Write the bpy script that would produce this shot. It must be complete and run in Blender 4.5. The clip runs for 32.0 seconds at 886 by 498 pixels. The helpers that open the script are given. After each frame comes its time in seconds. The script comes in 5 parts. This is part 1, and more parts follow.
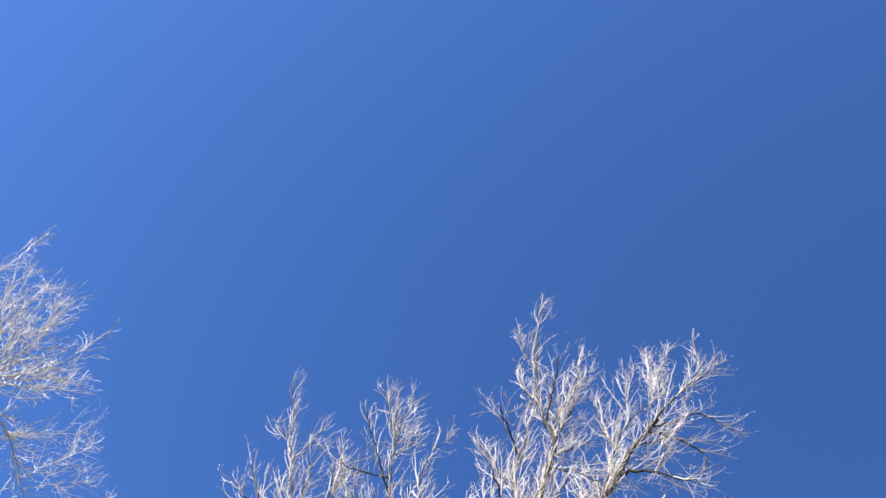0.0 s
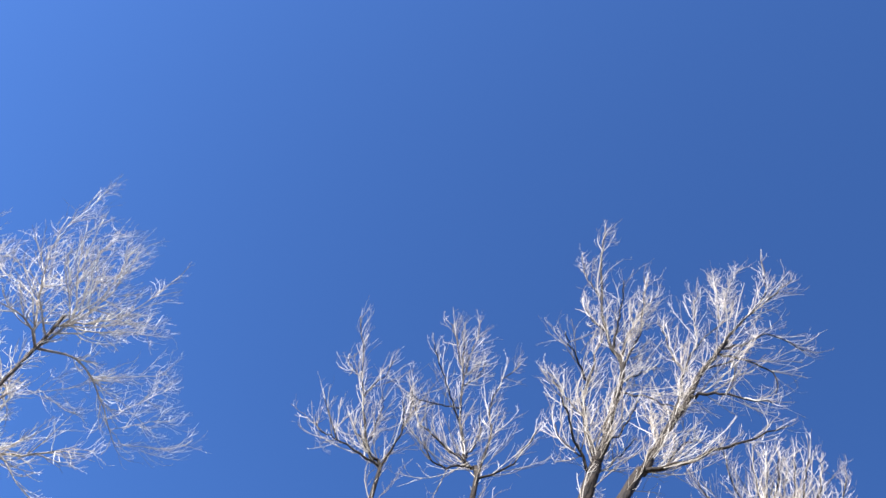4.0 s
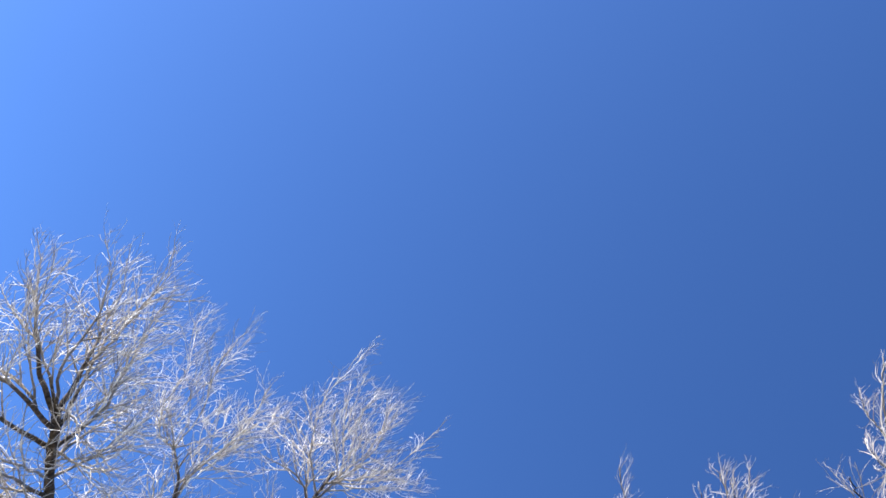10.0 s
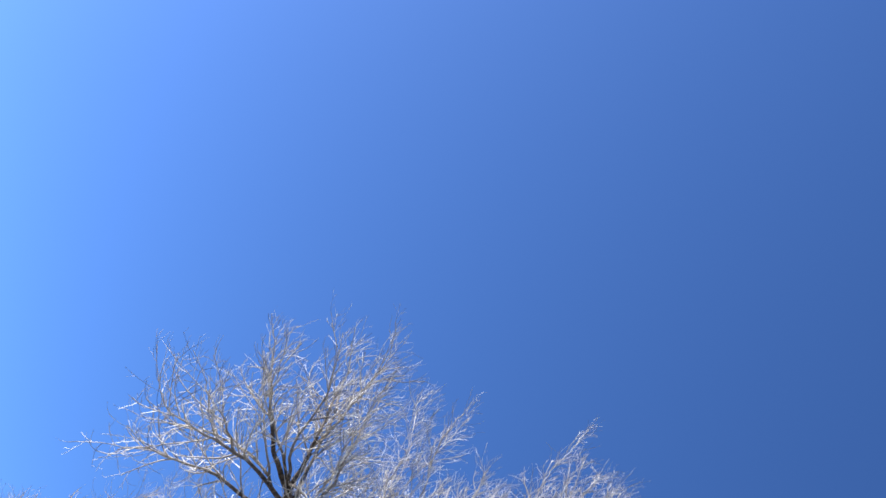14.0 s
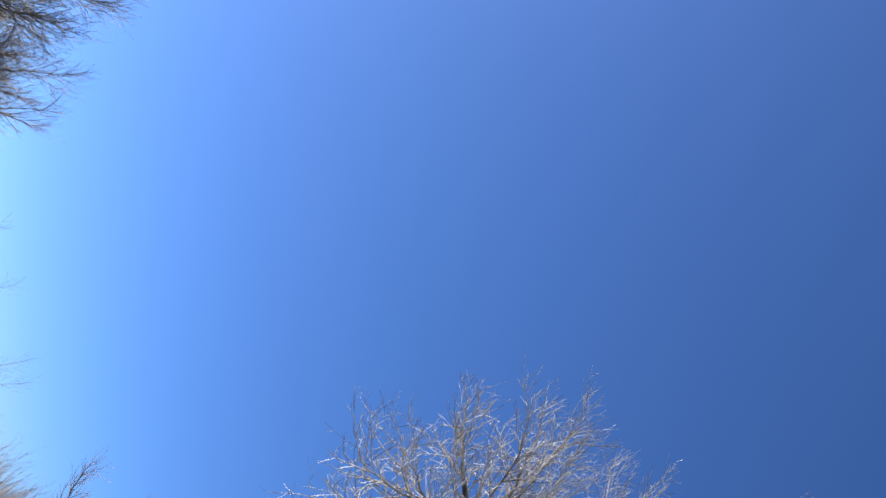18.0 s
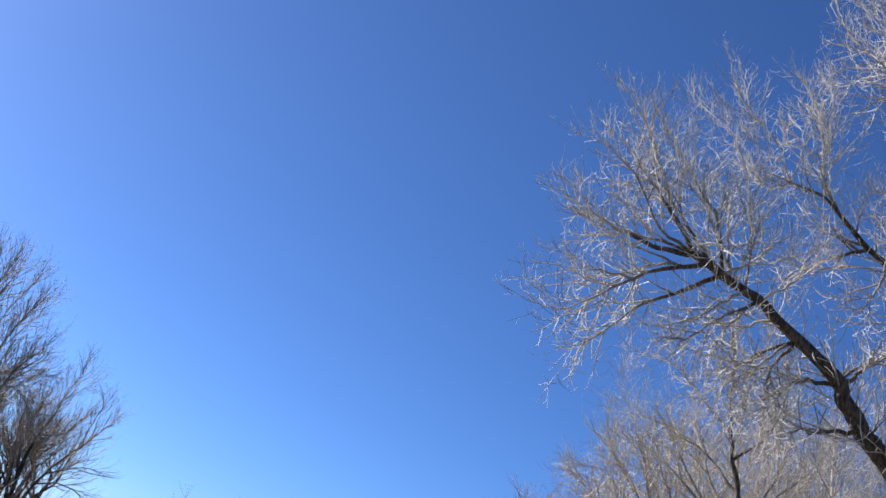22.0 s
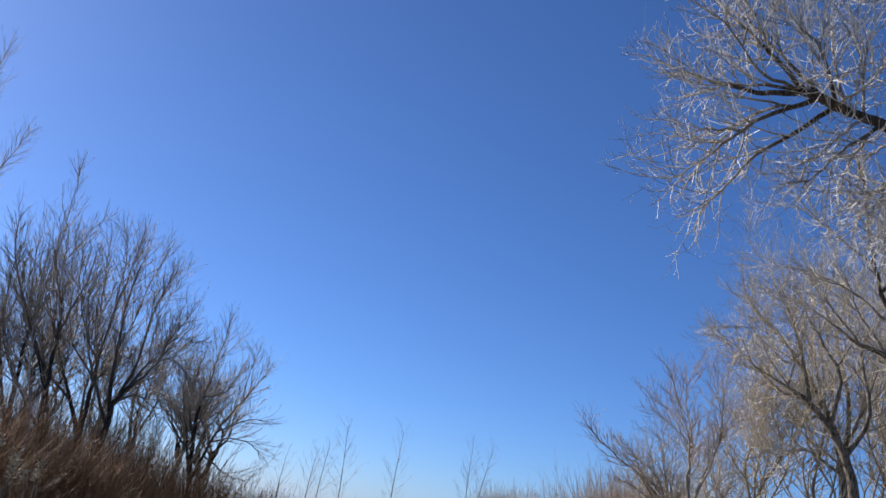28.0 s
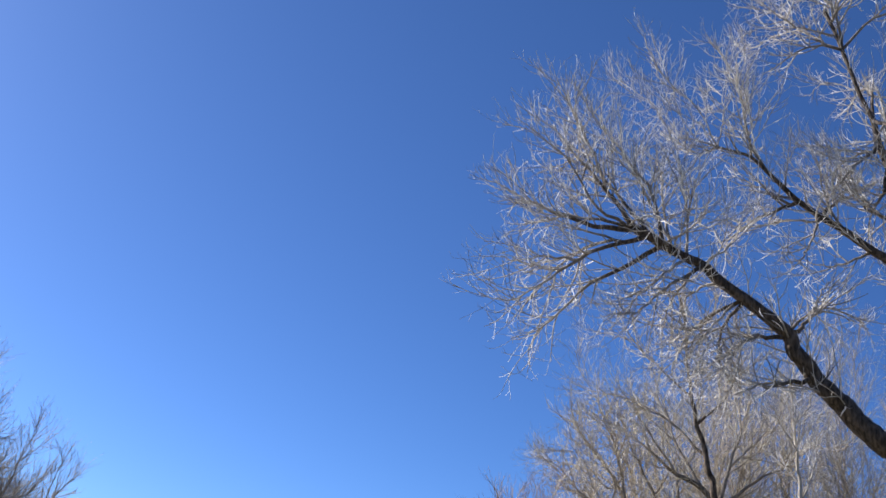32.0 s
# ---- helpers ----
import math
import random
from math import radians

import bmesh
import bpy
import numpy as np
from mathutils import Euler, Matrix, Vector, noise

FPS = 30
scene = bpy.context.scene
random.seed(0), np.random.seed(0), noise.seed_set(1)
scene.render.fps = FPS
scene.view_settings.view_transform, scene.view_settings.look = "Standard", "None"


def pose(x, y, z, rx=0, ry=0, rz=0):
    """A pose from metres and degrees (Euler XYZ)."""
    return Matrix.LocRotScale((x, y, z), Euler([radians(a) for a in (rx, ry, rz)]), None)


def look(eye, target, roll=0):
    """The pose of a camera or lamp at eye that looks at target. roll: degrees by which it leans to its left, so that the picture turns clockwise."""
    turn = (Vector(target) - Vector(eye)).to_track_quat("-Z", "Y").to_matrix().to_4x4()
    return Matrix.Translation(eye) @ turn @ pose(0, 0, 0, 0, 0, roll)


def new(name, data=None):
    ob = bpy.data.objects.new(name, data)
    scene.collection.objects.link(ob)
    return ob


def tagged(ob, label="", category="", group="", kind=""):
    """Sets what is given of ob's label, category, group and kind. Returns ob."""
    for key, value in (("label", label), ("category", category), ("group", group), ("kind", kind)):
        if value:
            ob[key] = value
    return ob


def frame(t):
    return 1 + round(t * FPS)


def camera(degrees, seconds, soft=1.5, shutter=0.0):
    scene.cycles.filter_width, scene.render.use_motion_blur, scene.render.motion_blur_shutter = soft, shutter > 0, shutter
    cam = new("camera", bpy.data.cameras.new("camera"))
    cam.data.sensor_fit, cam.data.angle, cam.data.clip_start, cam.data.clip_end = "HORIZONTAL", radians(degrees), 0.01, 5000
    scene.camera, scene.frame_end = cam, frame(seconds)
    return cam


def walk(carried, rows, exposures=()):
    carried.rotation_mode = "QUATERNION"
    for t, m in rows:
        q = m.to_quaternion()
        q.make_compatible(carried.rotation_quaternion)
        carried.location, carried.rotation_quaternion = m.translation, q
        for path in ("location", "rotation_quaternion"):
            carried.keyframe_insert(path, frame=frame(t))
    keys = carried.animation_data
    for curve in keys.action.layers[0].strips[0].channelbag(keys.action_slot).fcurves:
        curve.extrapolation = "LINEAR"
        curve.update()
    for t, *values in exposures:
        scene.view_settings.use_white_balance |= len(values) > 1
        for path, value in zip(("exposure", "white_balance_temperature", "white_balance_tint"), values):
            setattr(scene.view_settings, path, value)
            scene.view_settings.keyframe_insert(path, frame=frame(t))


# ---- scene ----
# ---- camera: it stands in a clearing and turns ----
EYE = 1.6
LENS = 51.15
cam = camera(LENS, 32.0, soft=1.6)
TURNS = [
    (0.0, 165.12, -19.51, -100.92), (0.5, 163.17, -21.31, -97.12),
    (1.0, 161.67, -21.85, -97.66), (1.5, 160.06, -19.04, -89.89),
    (2.0, 158.39, -22.28, -88.38), (2.5, 158.48, -22.76, -92.10),
    (3.0, 159.61, -21.69, -94.85), (3.5, 159.20, -22.38, -96.12),
    (5.5, 162.45, -20.73, -98.88), (6.0, 163.92, -20.71, -98.22),
    (6.5, 164.38, -21.66, -97.05), (7.0, 163.42, -22.65, -95.51),
    (7.5, 162.51, -23.66, -93.04), (8.0, 161.73, -24.10, -91.51),
    (8.5, 161.84, -25.99, -89.14), (9.0, 161.93, -30.30, -87.79),
    (9.5, 163.03, -32.62, -87.85), (10.0, 163.97, -35.54, -87.39),
    (10.5, 164.37, -36.86, -87.05), (11.0, 165.48, -38.01, -88.29),
    (11.5, 164.53, -38.64, -88.05), (12.0, 163.90, -39.25, -86.39),
    (12.5, 163.71, -40.90, -83.31), (13.0, 165.52, -42.31, -82.31),
    (13.5, 164.95, -44.78, -81.12), (14.0, 164.52, -47.88, -80.83),
    (14.5, 165.19, -49.32, -80.34), (15.0, 164.98, -50.71, -78.82),
    (15.5, 165.08, -52.79, -78.94), (17.5, 165.13, -58.22, -77.16),
    (18.0, 163.76, -59.21, -75.28), (18.5, 151.22, -58.32, -61.65),
    (19.0, 135.23, -54.26, -46.28), (19.5, 129.66, -39.97, -41.82),
    (20.0, 124.29, -30.94, -33.85), (20.5, 119.94, -29.32, -29.39),
    (21.0, 121.60, -25.03, -27.42), (21.5, 116.40, -22.63, -20.53),
    (22.0, 114.45, -17.22, -15.93), (22.5, 107.87, -17.86, -9.47),
    (23.0, 107.73, -16.97, -9.39), (23.5, 106.88, -16.95, -5.34),
    (24.0, 106.67, -12.25, 0.03), (24.5, 105.59, -10.87, -1.70),
    (25.0, 104.56, -10.72, -2.77), (25.5, 105.21, -9.41, -4.36),
    (27.5, 105.84, -8.86, -5.69), (28.0, 106.19, -8.23, -5.16),
    (28.5, 106.57, -8.08, -5.79), (29.0, 107.86, -8.56, -9.48),
    (29.5, 108.99, -7.64, -9.34), (30.0, 109.95, -11.48, -6.65),
    (30.5, 111.98, -11.71, -13.82), (31.0, 112.60, -10.20, -19.04),
    (31.5, 114.72, -9.20, -17.15), (32.0, 114.66, -8.93, -15.98),
]
# the camera opens up under the deep blue overhead and closes towards the bright horizon
EXPOSURES = [(0.0, 2.12, 5780, 15), (8.0, 2.12, 5780, 15), (11.0, 1.95, 5780, 15), (15.0, 1.63, 5780, 15), (18.0, 1.32, 5780, 15), (21.0, 1.3, 5800, 15), (23.0, 1.02, 5820, 15), (24.0, 0.9, 5820, 15), (29.0, 0.9, 5820, 15), (31.0, 1.1, 5820, 15), (32.0, 1.2, 5820, 15)]
walk(cam, [(t, pose(0, 0, EYE, rx, ry, rz)) for t, rx, ry, rz in TURNS], EXPOSURES)

# ---- sky and sun ----
SUN_AZ, SUN_EL = -48.0, 29.0          # bearing clockwise from +y, height above the horizon
SKY_STRENGTH, SUN_STRENGTH = 0.06, 5.0
world = bpy.data.worlds.new("sky")
scene.world = world
world.use_nodes = True
wn, wl = world.node_tree.nodes, world.node_tree.links
sky = wn.new("ShaderNodeTexSky")
sky.sky_type = "NISHITA"
sky.sun_disc = False
sky.sun_elevation, sky.sun_rotation = radians(SUN_EL), radians(SUN_AZ)
sky.altitude, sky.air_density, sky.dust_density, sky.ozone_density = 1400, 0.86, 1.2, 9.0
wl.new(sky.outputs[0], wn["Background"].inputs[0])
wn["Background"].inputs[1].default_value = SKY_STRENGTH
sun_data = bpy.data.lights.new("sun", "SUN")
sun_data.energy, sun_data.angle, sun_data.color = SUN_STRENGTH, radians(0.53), (1.0, 0.91, 0.78)
sun = new("sun", sun_data)
sun_way = Vector((math.sin(radians(SUN_AZ)) * math.cos(radians(SUN_EL)),
                  math.cos(radians(SUN_AZ)) * math.cos(radians(SUN_EL)), math.sin(radians(SUN_EL))))
sun.matrix_world = look(sun_way * 200, (0, 0, 0))


# ---- materials ----
def material(name, rough):
    m = bpy.data.materials.new(name)
    m.use_nodes = True
    n, l = m.node_tree.nodes, m.node_tree.links
    b = n["Principled BSDF"]
    b.inputs["Roughness"].default_value = rough
    b.inputs["Specular IOR Level"].default_value = 0.25
    return m, n, l, b


def noise_node(n, l, scale, detail=4, stretch=None):
    tex = n.new("ShaderNodeTexNoise")
    tex.inputs["Scale"].default_value, tex.inputs["Detail"].default_value = scale, detail
    co = n.new("ShaderNodeTexCoord")
    if stretch:
        mp = n.new("ShaderNodeMapping")
        mp.inputs["Scale"].default_value = stretch
        l.new(co.outputs["Object"], mp.inputs[0])
        l.new(mp.outputs[0], tex.inputs["Vector"])
    else:
        l.new(co.outputs["Object"], tex.inputs["Vector"])
    return tex.outputs["Fac"]


def ramp(n, l, fac, *stops):
    r = n.new("ShaderNodeValToRGB")
    e = r.color_ramp.elements
    while len(e) < len(stops):
        e.new(0.5)
    for el, (pos, col) in zip(e, stops):
        el.position, el.color = pos, (*col, 1)
    l.new(fac, r.inputs[0])
    return r.outputs[0]


def mix(n, l, fac, a, b, mode="MIX"):
    x = n.new("ShaderNodeMix")
    x.data_type, x.blend_type = "RGBA", mode
    for sock, v in ((x.inputs[0], fac), (x.inputs[6], a), (x.inputs[7], b)):
        if isinstance(v, (int, float)):
            sock.default_value = v
        elif isinstance(v, tuple):
            sock.default_value = (*v, 1)
        else:
            l.new(v, sock)
    return x.outputs[2]


def bump(n, l, b, height, strength, distance):
    k = n.new("ShaderNodeBump")
    k.inputs["Strength"].default_value, k.inputs["Distance"].default_value = strength, distance
    l.new(height, k.inputs["Height"])
    l.new(k.outputs[0], b.inputs["Normal"])


def bark(name, old, young, pale, thin_r=0.02, thick_r=0.10):
    """Bark that is dark and furrowed where the wood is thick and smooth and pale where it is thin; girth is the radius in metres."""
    m, n, l, b = material(name, 0.85)
    at_ = n.new("ShaderNodeAttribute")
    at_.attribute_name = "girth"
    mr = n.new("ShaderNodeMapRange")
    mr.inputs["From Min"].default_value, mr.inputs["From Max"].default_value = thin_r, thick_r
    l.new(at_.outputs["Fac"], mr.inputs["Value"])
    furrow = noise_node(n, l, 5.0, 6, (5, 5, 1.2))
    patch = noise_node(n, l, 1.3, 3)
    thick = ramp(n, l, furrow, (0.38, tuple(c * 0.4 for c in old)), (0.5, old), (0.63, tuple(min(1, c * 1.75) for c in old)))
    thin = ramp(n, l, patch, (0.35, young), (0.6, pale))
    l.new(mix(n, l, mr.outputs[0], thin, thick), b.inputs["Base Color"])
    bump(n, l, b, furrow, 0.7, 0.03)
    return m


def twig_bark(name, dark, mid, light):
    m, n, l, b = material(name, 0.7)
    g = n.new("ShaderNodeNewGeometry")
    each = ramp(n, l, g.outputs["Random Per Island"], (0.0, dark), (0.45, mid), (1.0, light))
    grain = ramp(n, l, noise_node(n, l, 9.0, 3), (0.35, (0.72, 0.72, 0.72)), (0.65, (1, 1, 1)))
    l.new(mix(n, l, 1.0, each, grain, "MULTIPLY"), b.inputs["Base Color"])
    return m


BARK_PALE = bark("poplar_bark", (0.016, 0.0115, 0.0075), (0.11, 0.09, 0.065), (0.24, 0.21, 0.17), 0.003, 0.008)
TWIG_POPLAR = twig_bark("poplar_twig", (0.08, 0.062, 0.042), (0.34, 0.298, 0.235), (0.70, 0.655, 0.575))
TWIG_PALE = twig_bark("pale_cottonwood_twig", (0.17, 0.14, 0.105), (0.62, 0.57, 0.48), (0.92, 0.89, 0.83))
BARK_DARK = bark("cottonwood_bark", (0.066, 0.050, 0.036), (0.22, 0.188, 0.148), (0.50, 0.455, 0.385), 0.010, 0.030)
# tones vary by twig, widened so sun highlights and shaded sides sit in the colour
TWIG_GREY = twig_bark("cottonwood_twig", (0.085, 0.070, 0.055), (0.60, 0.555, 0.48), (0.93, 0.91, 0.87))
# smooth pale bark; the sun's highlight is painted into its white
BARK_SUN_WHITE = bark("sun_white_bark", (0.50, 0.46, 0.39), (0.74, 0.71, 0.65), (0.88, 0.86, 0.81), 0.03, 0.09)
BARK_WOOD = bark("woodland_bark", (0.045, 0.036, 0.026), (0.18, 0.148, 0.115), (0.34, 0.295, 0.235), 0.008, 0.045)
BARK_THICKET = bark("thicket_bark", (0.13, 0.108, 0.082), (0.22, 0.18, 0.138), (0.44, 0.385, 0.31), 0.01, 0.055)
TWIG_WOOD = twig_bark("woodland_twig", (0.075, 0.058, 0.040), (0.22, 0.178, 0.130), (0.50, 0.44, 0.35))
TWIG_RED = twig_bark("reddish_twig", (0.20, 0.125, 0.085), (0.43, 0.30, 0.215), (0.66, 0.53, 0.41))
TWIG_THICKET = twig_bark("thicket_twig", (0.24, 0.19, 0.115), (0.62, 0.54, 0.38), (0.88, 0.81, 0.64))
BARK_STEM = bark("pale_stem_bark", (0.30, 0.27, 0.225), (0.26, 0.23, 0.185), (0.40, 0.365, 0.31))
TWIG_TAN = twig_bark("tan_twig", (0.31, 0.255, 0.175), (0.47, 0.40, 0.285), (0.63, 0.56, 0.42))
TWIG_WILLOW = twig_bark("willow_shoot", (0.058, 0.024, 0.007), (0.165, 0.072, 0.021), (0.33, 0.175, 0.064))
LEAF_DRY = twig_bark("dry_leaf", (0.30, 0.17, 0.06), (0.45, 0.28, 0.10), (0.58, 0.42, 0.20))
SEED_FLUFF = twig_bark("seed_fluff", (0.42, 0.33, 0.19), (0.55, 0.45, 0.28), (0.66, 0.57, 0.40))


def grass_material():
    m, n, l, b = material("dry_winter_grass", 0.95)
    big = ramp(n, l, noise_node(n, l, 0.25, 5), (0.3, (0.17, 0.15, 0.085)), (0.5, (0.28, 0.25, 0.15)), (0.7, (0.36, 0.33, 0.22)))
    fine = ramp(n, l, noise_node(n, l, 14.0, 5, (1, 1, 0.3)), (0.3, (0.55, 0.55, 0.5)), (0.7, (1, 1, 1)))
    l.new(mix(n, l, 1.0, big, fine, "MULTIPLY"), b.inputs["Base Color"])
    bump(n, l, b, noise_node(n, l, 30.0, 4), 0.8, 0.05)
    return m


GRASS = grass_material()


# ---- wood: tubes, limbs and twigs ----
def link_mesh(name, verts, faces, mat, parent=None, girth=None, smooth=True):
    me = bpy.data.meshes.new(name)
    verts = np.asarray(verts, dtype=np.float32)
    faces = np.asarray(faces, dtype=np.int32)
    me.vertices.add(len(verts))
    me.vertices.foreach_set("co", verts.ravel())
    me.loops.add(faces.size)
    me.loops.foreach_set("vertex_index", faces.ravel())
    me.polygons.add(len(faces))
    me.polygons.foreach_set("loop_start", np.arange(len(faces), dtype=np.int32) * faces.shape[1])
    me.polygons.foreach_set("use_smooth", np.full(len(faces), smooth))
    if girth is not None:
        me.attributes.new("girth", "FLOAT", "POINT").data.foreach_set("value", np.asarray(girth, dtype=np.float32))
    me.update(calc_edges=True)
    me.materials.append(mat)
    ob = new(name, me)
    if parent:
        ob.parent = parent
        ob.matrix_parent_inverse = parent.matrix_world.inverted()
    return ob


def unit(v):
    return v / np.maximum(np.linalg.norm(v, axis=-1, keepdims=True), 1e-9)


def tubes(paths, radii, sides):
    """Tapered tubes round paths (M, N, 3) with radii (M, N): vertices, quads and the radius at each vertex."""
    m, k, _ = paths.shape
    tan = unit(np.gradient(paths, axis=1))
    ref = np.eye(3)[np.abs(tan).max(axis=1).argmin(axis=1)][:, None]
    a = unit(np.cross(tan, ref))
    b = np.cross(tan, a)
    ang = np.arange(sides) / sides * 2 * np.pi
    ring = paths[:, :, None] + radii[:, :, None, None] * (np.cos(ang)[:, None] * a[:, :, None] + np.sin(ang)[:, None] * b[:, :, None])
    idx = np.arange(m * k * sides).reshape(m, k, sides)
    nxt = np.roll(idx, -1, axis=2)
    quads = np.stack([idx[:, :-1], nxt[:, :-1], nxt[:, 1:], idx[:, 1:]], axis=-1).reshape(-1, 4)
    return ring.reshape(-1, 3), quads, np.repeat(radii.ravel(), sides)


def spline(points, n):
    """A smooth line through the points, in n even steps."""
    p = np.asarray(points, dtype=float)
    if len(p) < 3:
        return p[0] + (p[-1] - p[0]) * np.linspace(0, 1, n)[:, None]
    q = np.vstack([2 * p[0] - p[1], p, 2 * p[-1] - p[-2]])
    s = np.linspace(0, len(p) - 1 - 1e-6, n)
    i = s.astype(int)
    u = (s - i)[:, None]
    a, b, c, d = q[i], q[i + 1], q[i + 2], q[i + 3]
    return 0.5 * (2 * b + (c - a) * u + (2 * a - 5 * b + 4 * c - d) * u ** 2 + (3 * b - a - 3 * c + d) * u ** 3)


def at(az, el, dist):
    """The point at a bearing and a height angle from the clearing's middle, dist metres away along the ground."""
    a = radians(az)
    return np.array([dist * math.sin(a), dist * math.cos(a), EYE + dist * math.tan(radians(el))])


def limb(r0, r1, d0, d1, *angles):
    """A limb from radius r0 to r1 and from d0 to d1 metres away, through (bearing, height angle) pairs."""
    k = len(angles) - 1
    return r0, r1, [at(az, el, d0 + (d1 - d0) * i / k) for i, (az, el) in enumerate(angles)]


def sprout(rng, paths, radii, per_metre, length, angle, rise, wobble, steps, thick, start=0.12, taper=0.45, tip=0.003, skew=0.9, curl=1.0):
    """Side shoots set round the paths in turn: (M, steps, 3) and their radii. rise turns them upwards, wobble makes them crooked."""
    total = np.linalg.norm(np.diff(paths, axis=1), axis=2).sum(1)
    count = np.floor(total * per_metre + rng.random(len(paths))).astype(int)
    who = np.repeat(np.arange(len(paths)), count)
    m = len(who)
    order = np.arange(m) - np.repeat(np.cumsum(count) - count, count)
    s = np.clip((order + rng.random(m)) / np.maximum(count[who], 1), 0, 0.995) ** skew
    s = start + (1 - start) * s
    k = paths.shape[1] - 1
    f = s * k
    i = np.minimum(f.astype(int), k - 1)
    u = (f - i)[:, None]
    origin = paths[who, i] * (1 - u) + paths[who, i + 1] * u
    r_at = radii[who, i] * (1 - u[:, 0]) + radii[who, i + 1] * u[:, 0]
    tan = unit(paths[who, i + 1] - paths[who, i])
    ref = unit(np.cross(tan, np.array([0.31, 0.17, 0.93])))
    turn = (order * 2.4 + rng.random(len(paths))[who] * 6.28 + rng.normal(size=m) * 0.5)[:, None]
    side = ref * np.cos(turn) + np.cross(tan, ref) * np.sin(turn)
    a = (np.radians(rng.normal(angle, angle * 0.2, m)) * (1 - 0.35 * s))[:, None]
    way = unit(tan * np.cos(a) + side * np.sin(a))
    ln = np.minimum(length, 0.75 * total[who] + 0.3 * length) * rng.uniform(0.5, 1.3, m) * (1 - taper * s)
    out = np.empty((m, steps, 3))
    out[:, 0] = origin
    bend = rng.normal(size=(m, 3)) * wobble * curl
    up = np.array([0, 0, 1.0])
    for j in range(1, steps):
        way = unit(way + (up * rise + bend * 0.6) * (5 / steps) + rng.normal(size=(m, 3)) * wobble * 0.8)
        out[:, j] = out[:, j - 1] + way * (ln / (steps - 1))[:, None]
    r0 = np.minimum(r_at * 0.72, thick * rng.uniform(0.7, 1.3, m) * np.sqrt(ln / length))
    r = r0[:, None] + (np.minimum(tip, r0 * 0.7) - r0)[:, None] * np.linspace(0, 1, steps)
    return out, r


def join(points, radius, paths, radii):
    """Set a limb's foot on the wood that it springs from, and make it no thicker than that."""
    p = np.array(points, dtype=float)
    laid, girths = np.vstack(paths), np.concatenate(radii)
    eye = np.array([0, 0, EYE])
    near = (unit(laid - eye) @ unit(p[0] - eye)).argmax()
    shift = laid[near] - p[0]
    if np.linalg.norm(shift) < 3.0:
        p += shift * np.linspace(1, 0, len(p))[:, None] ** 1.5
        radius = min(radius, girths[near] * 0.85)
    return p, radius


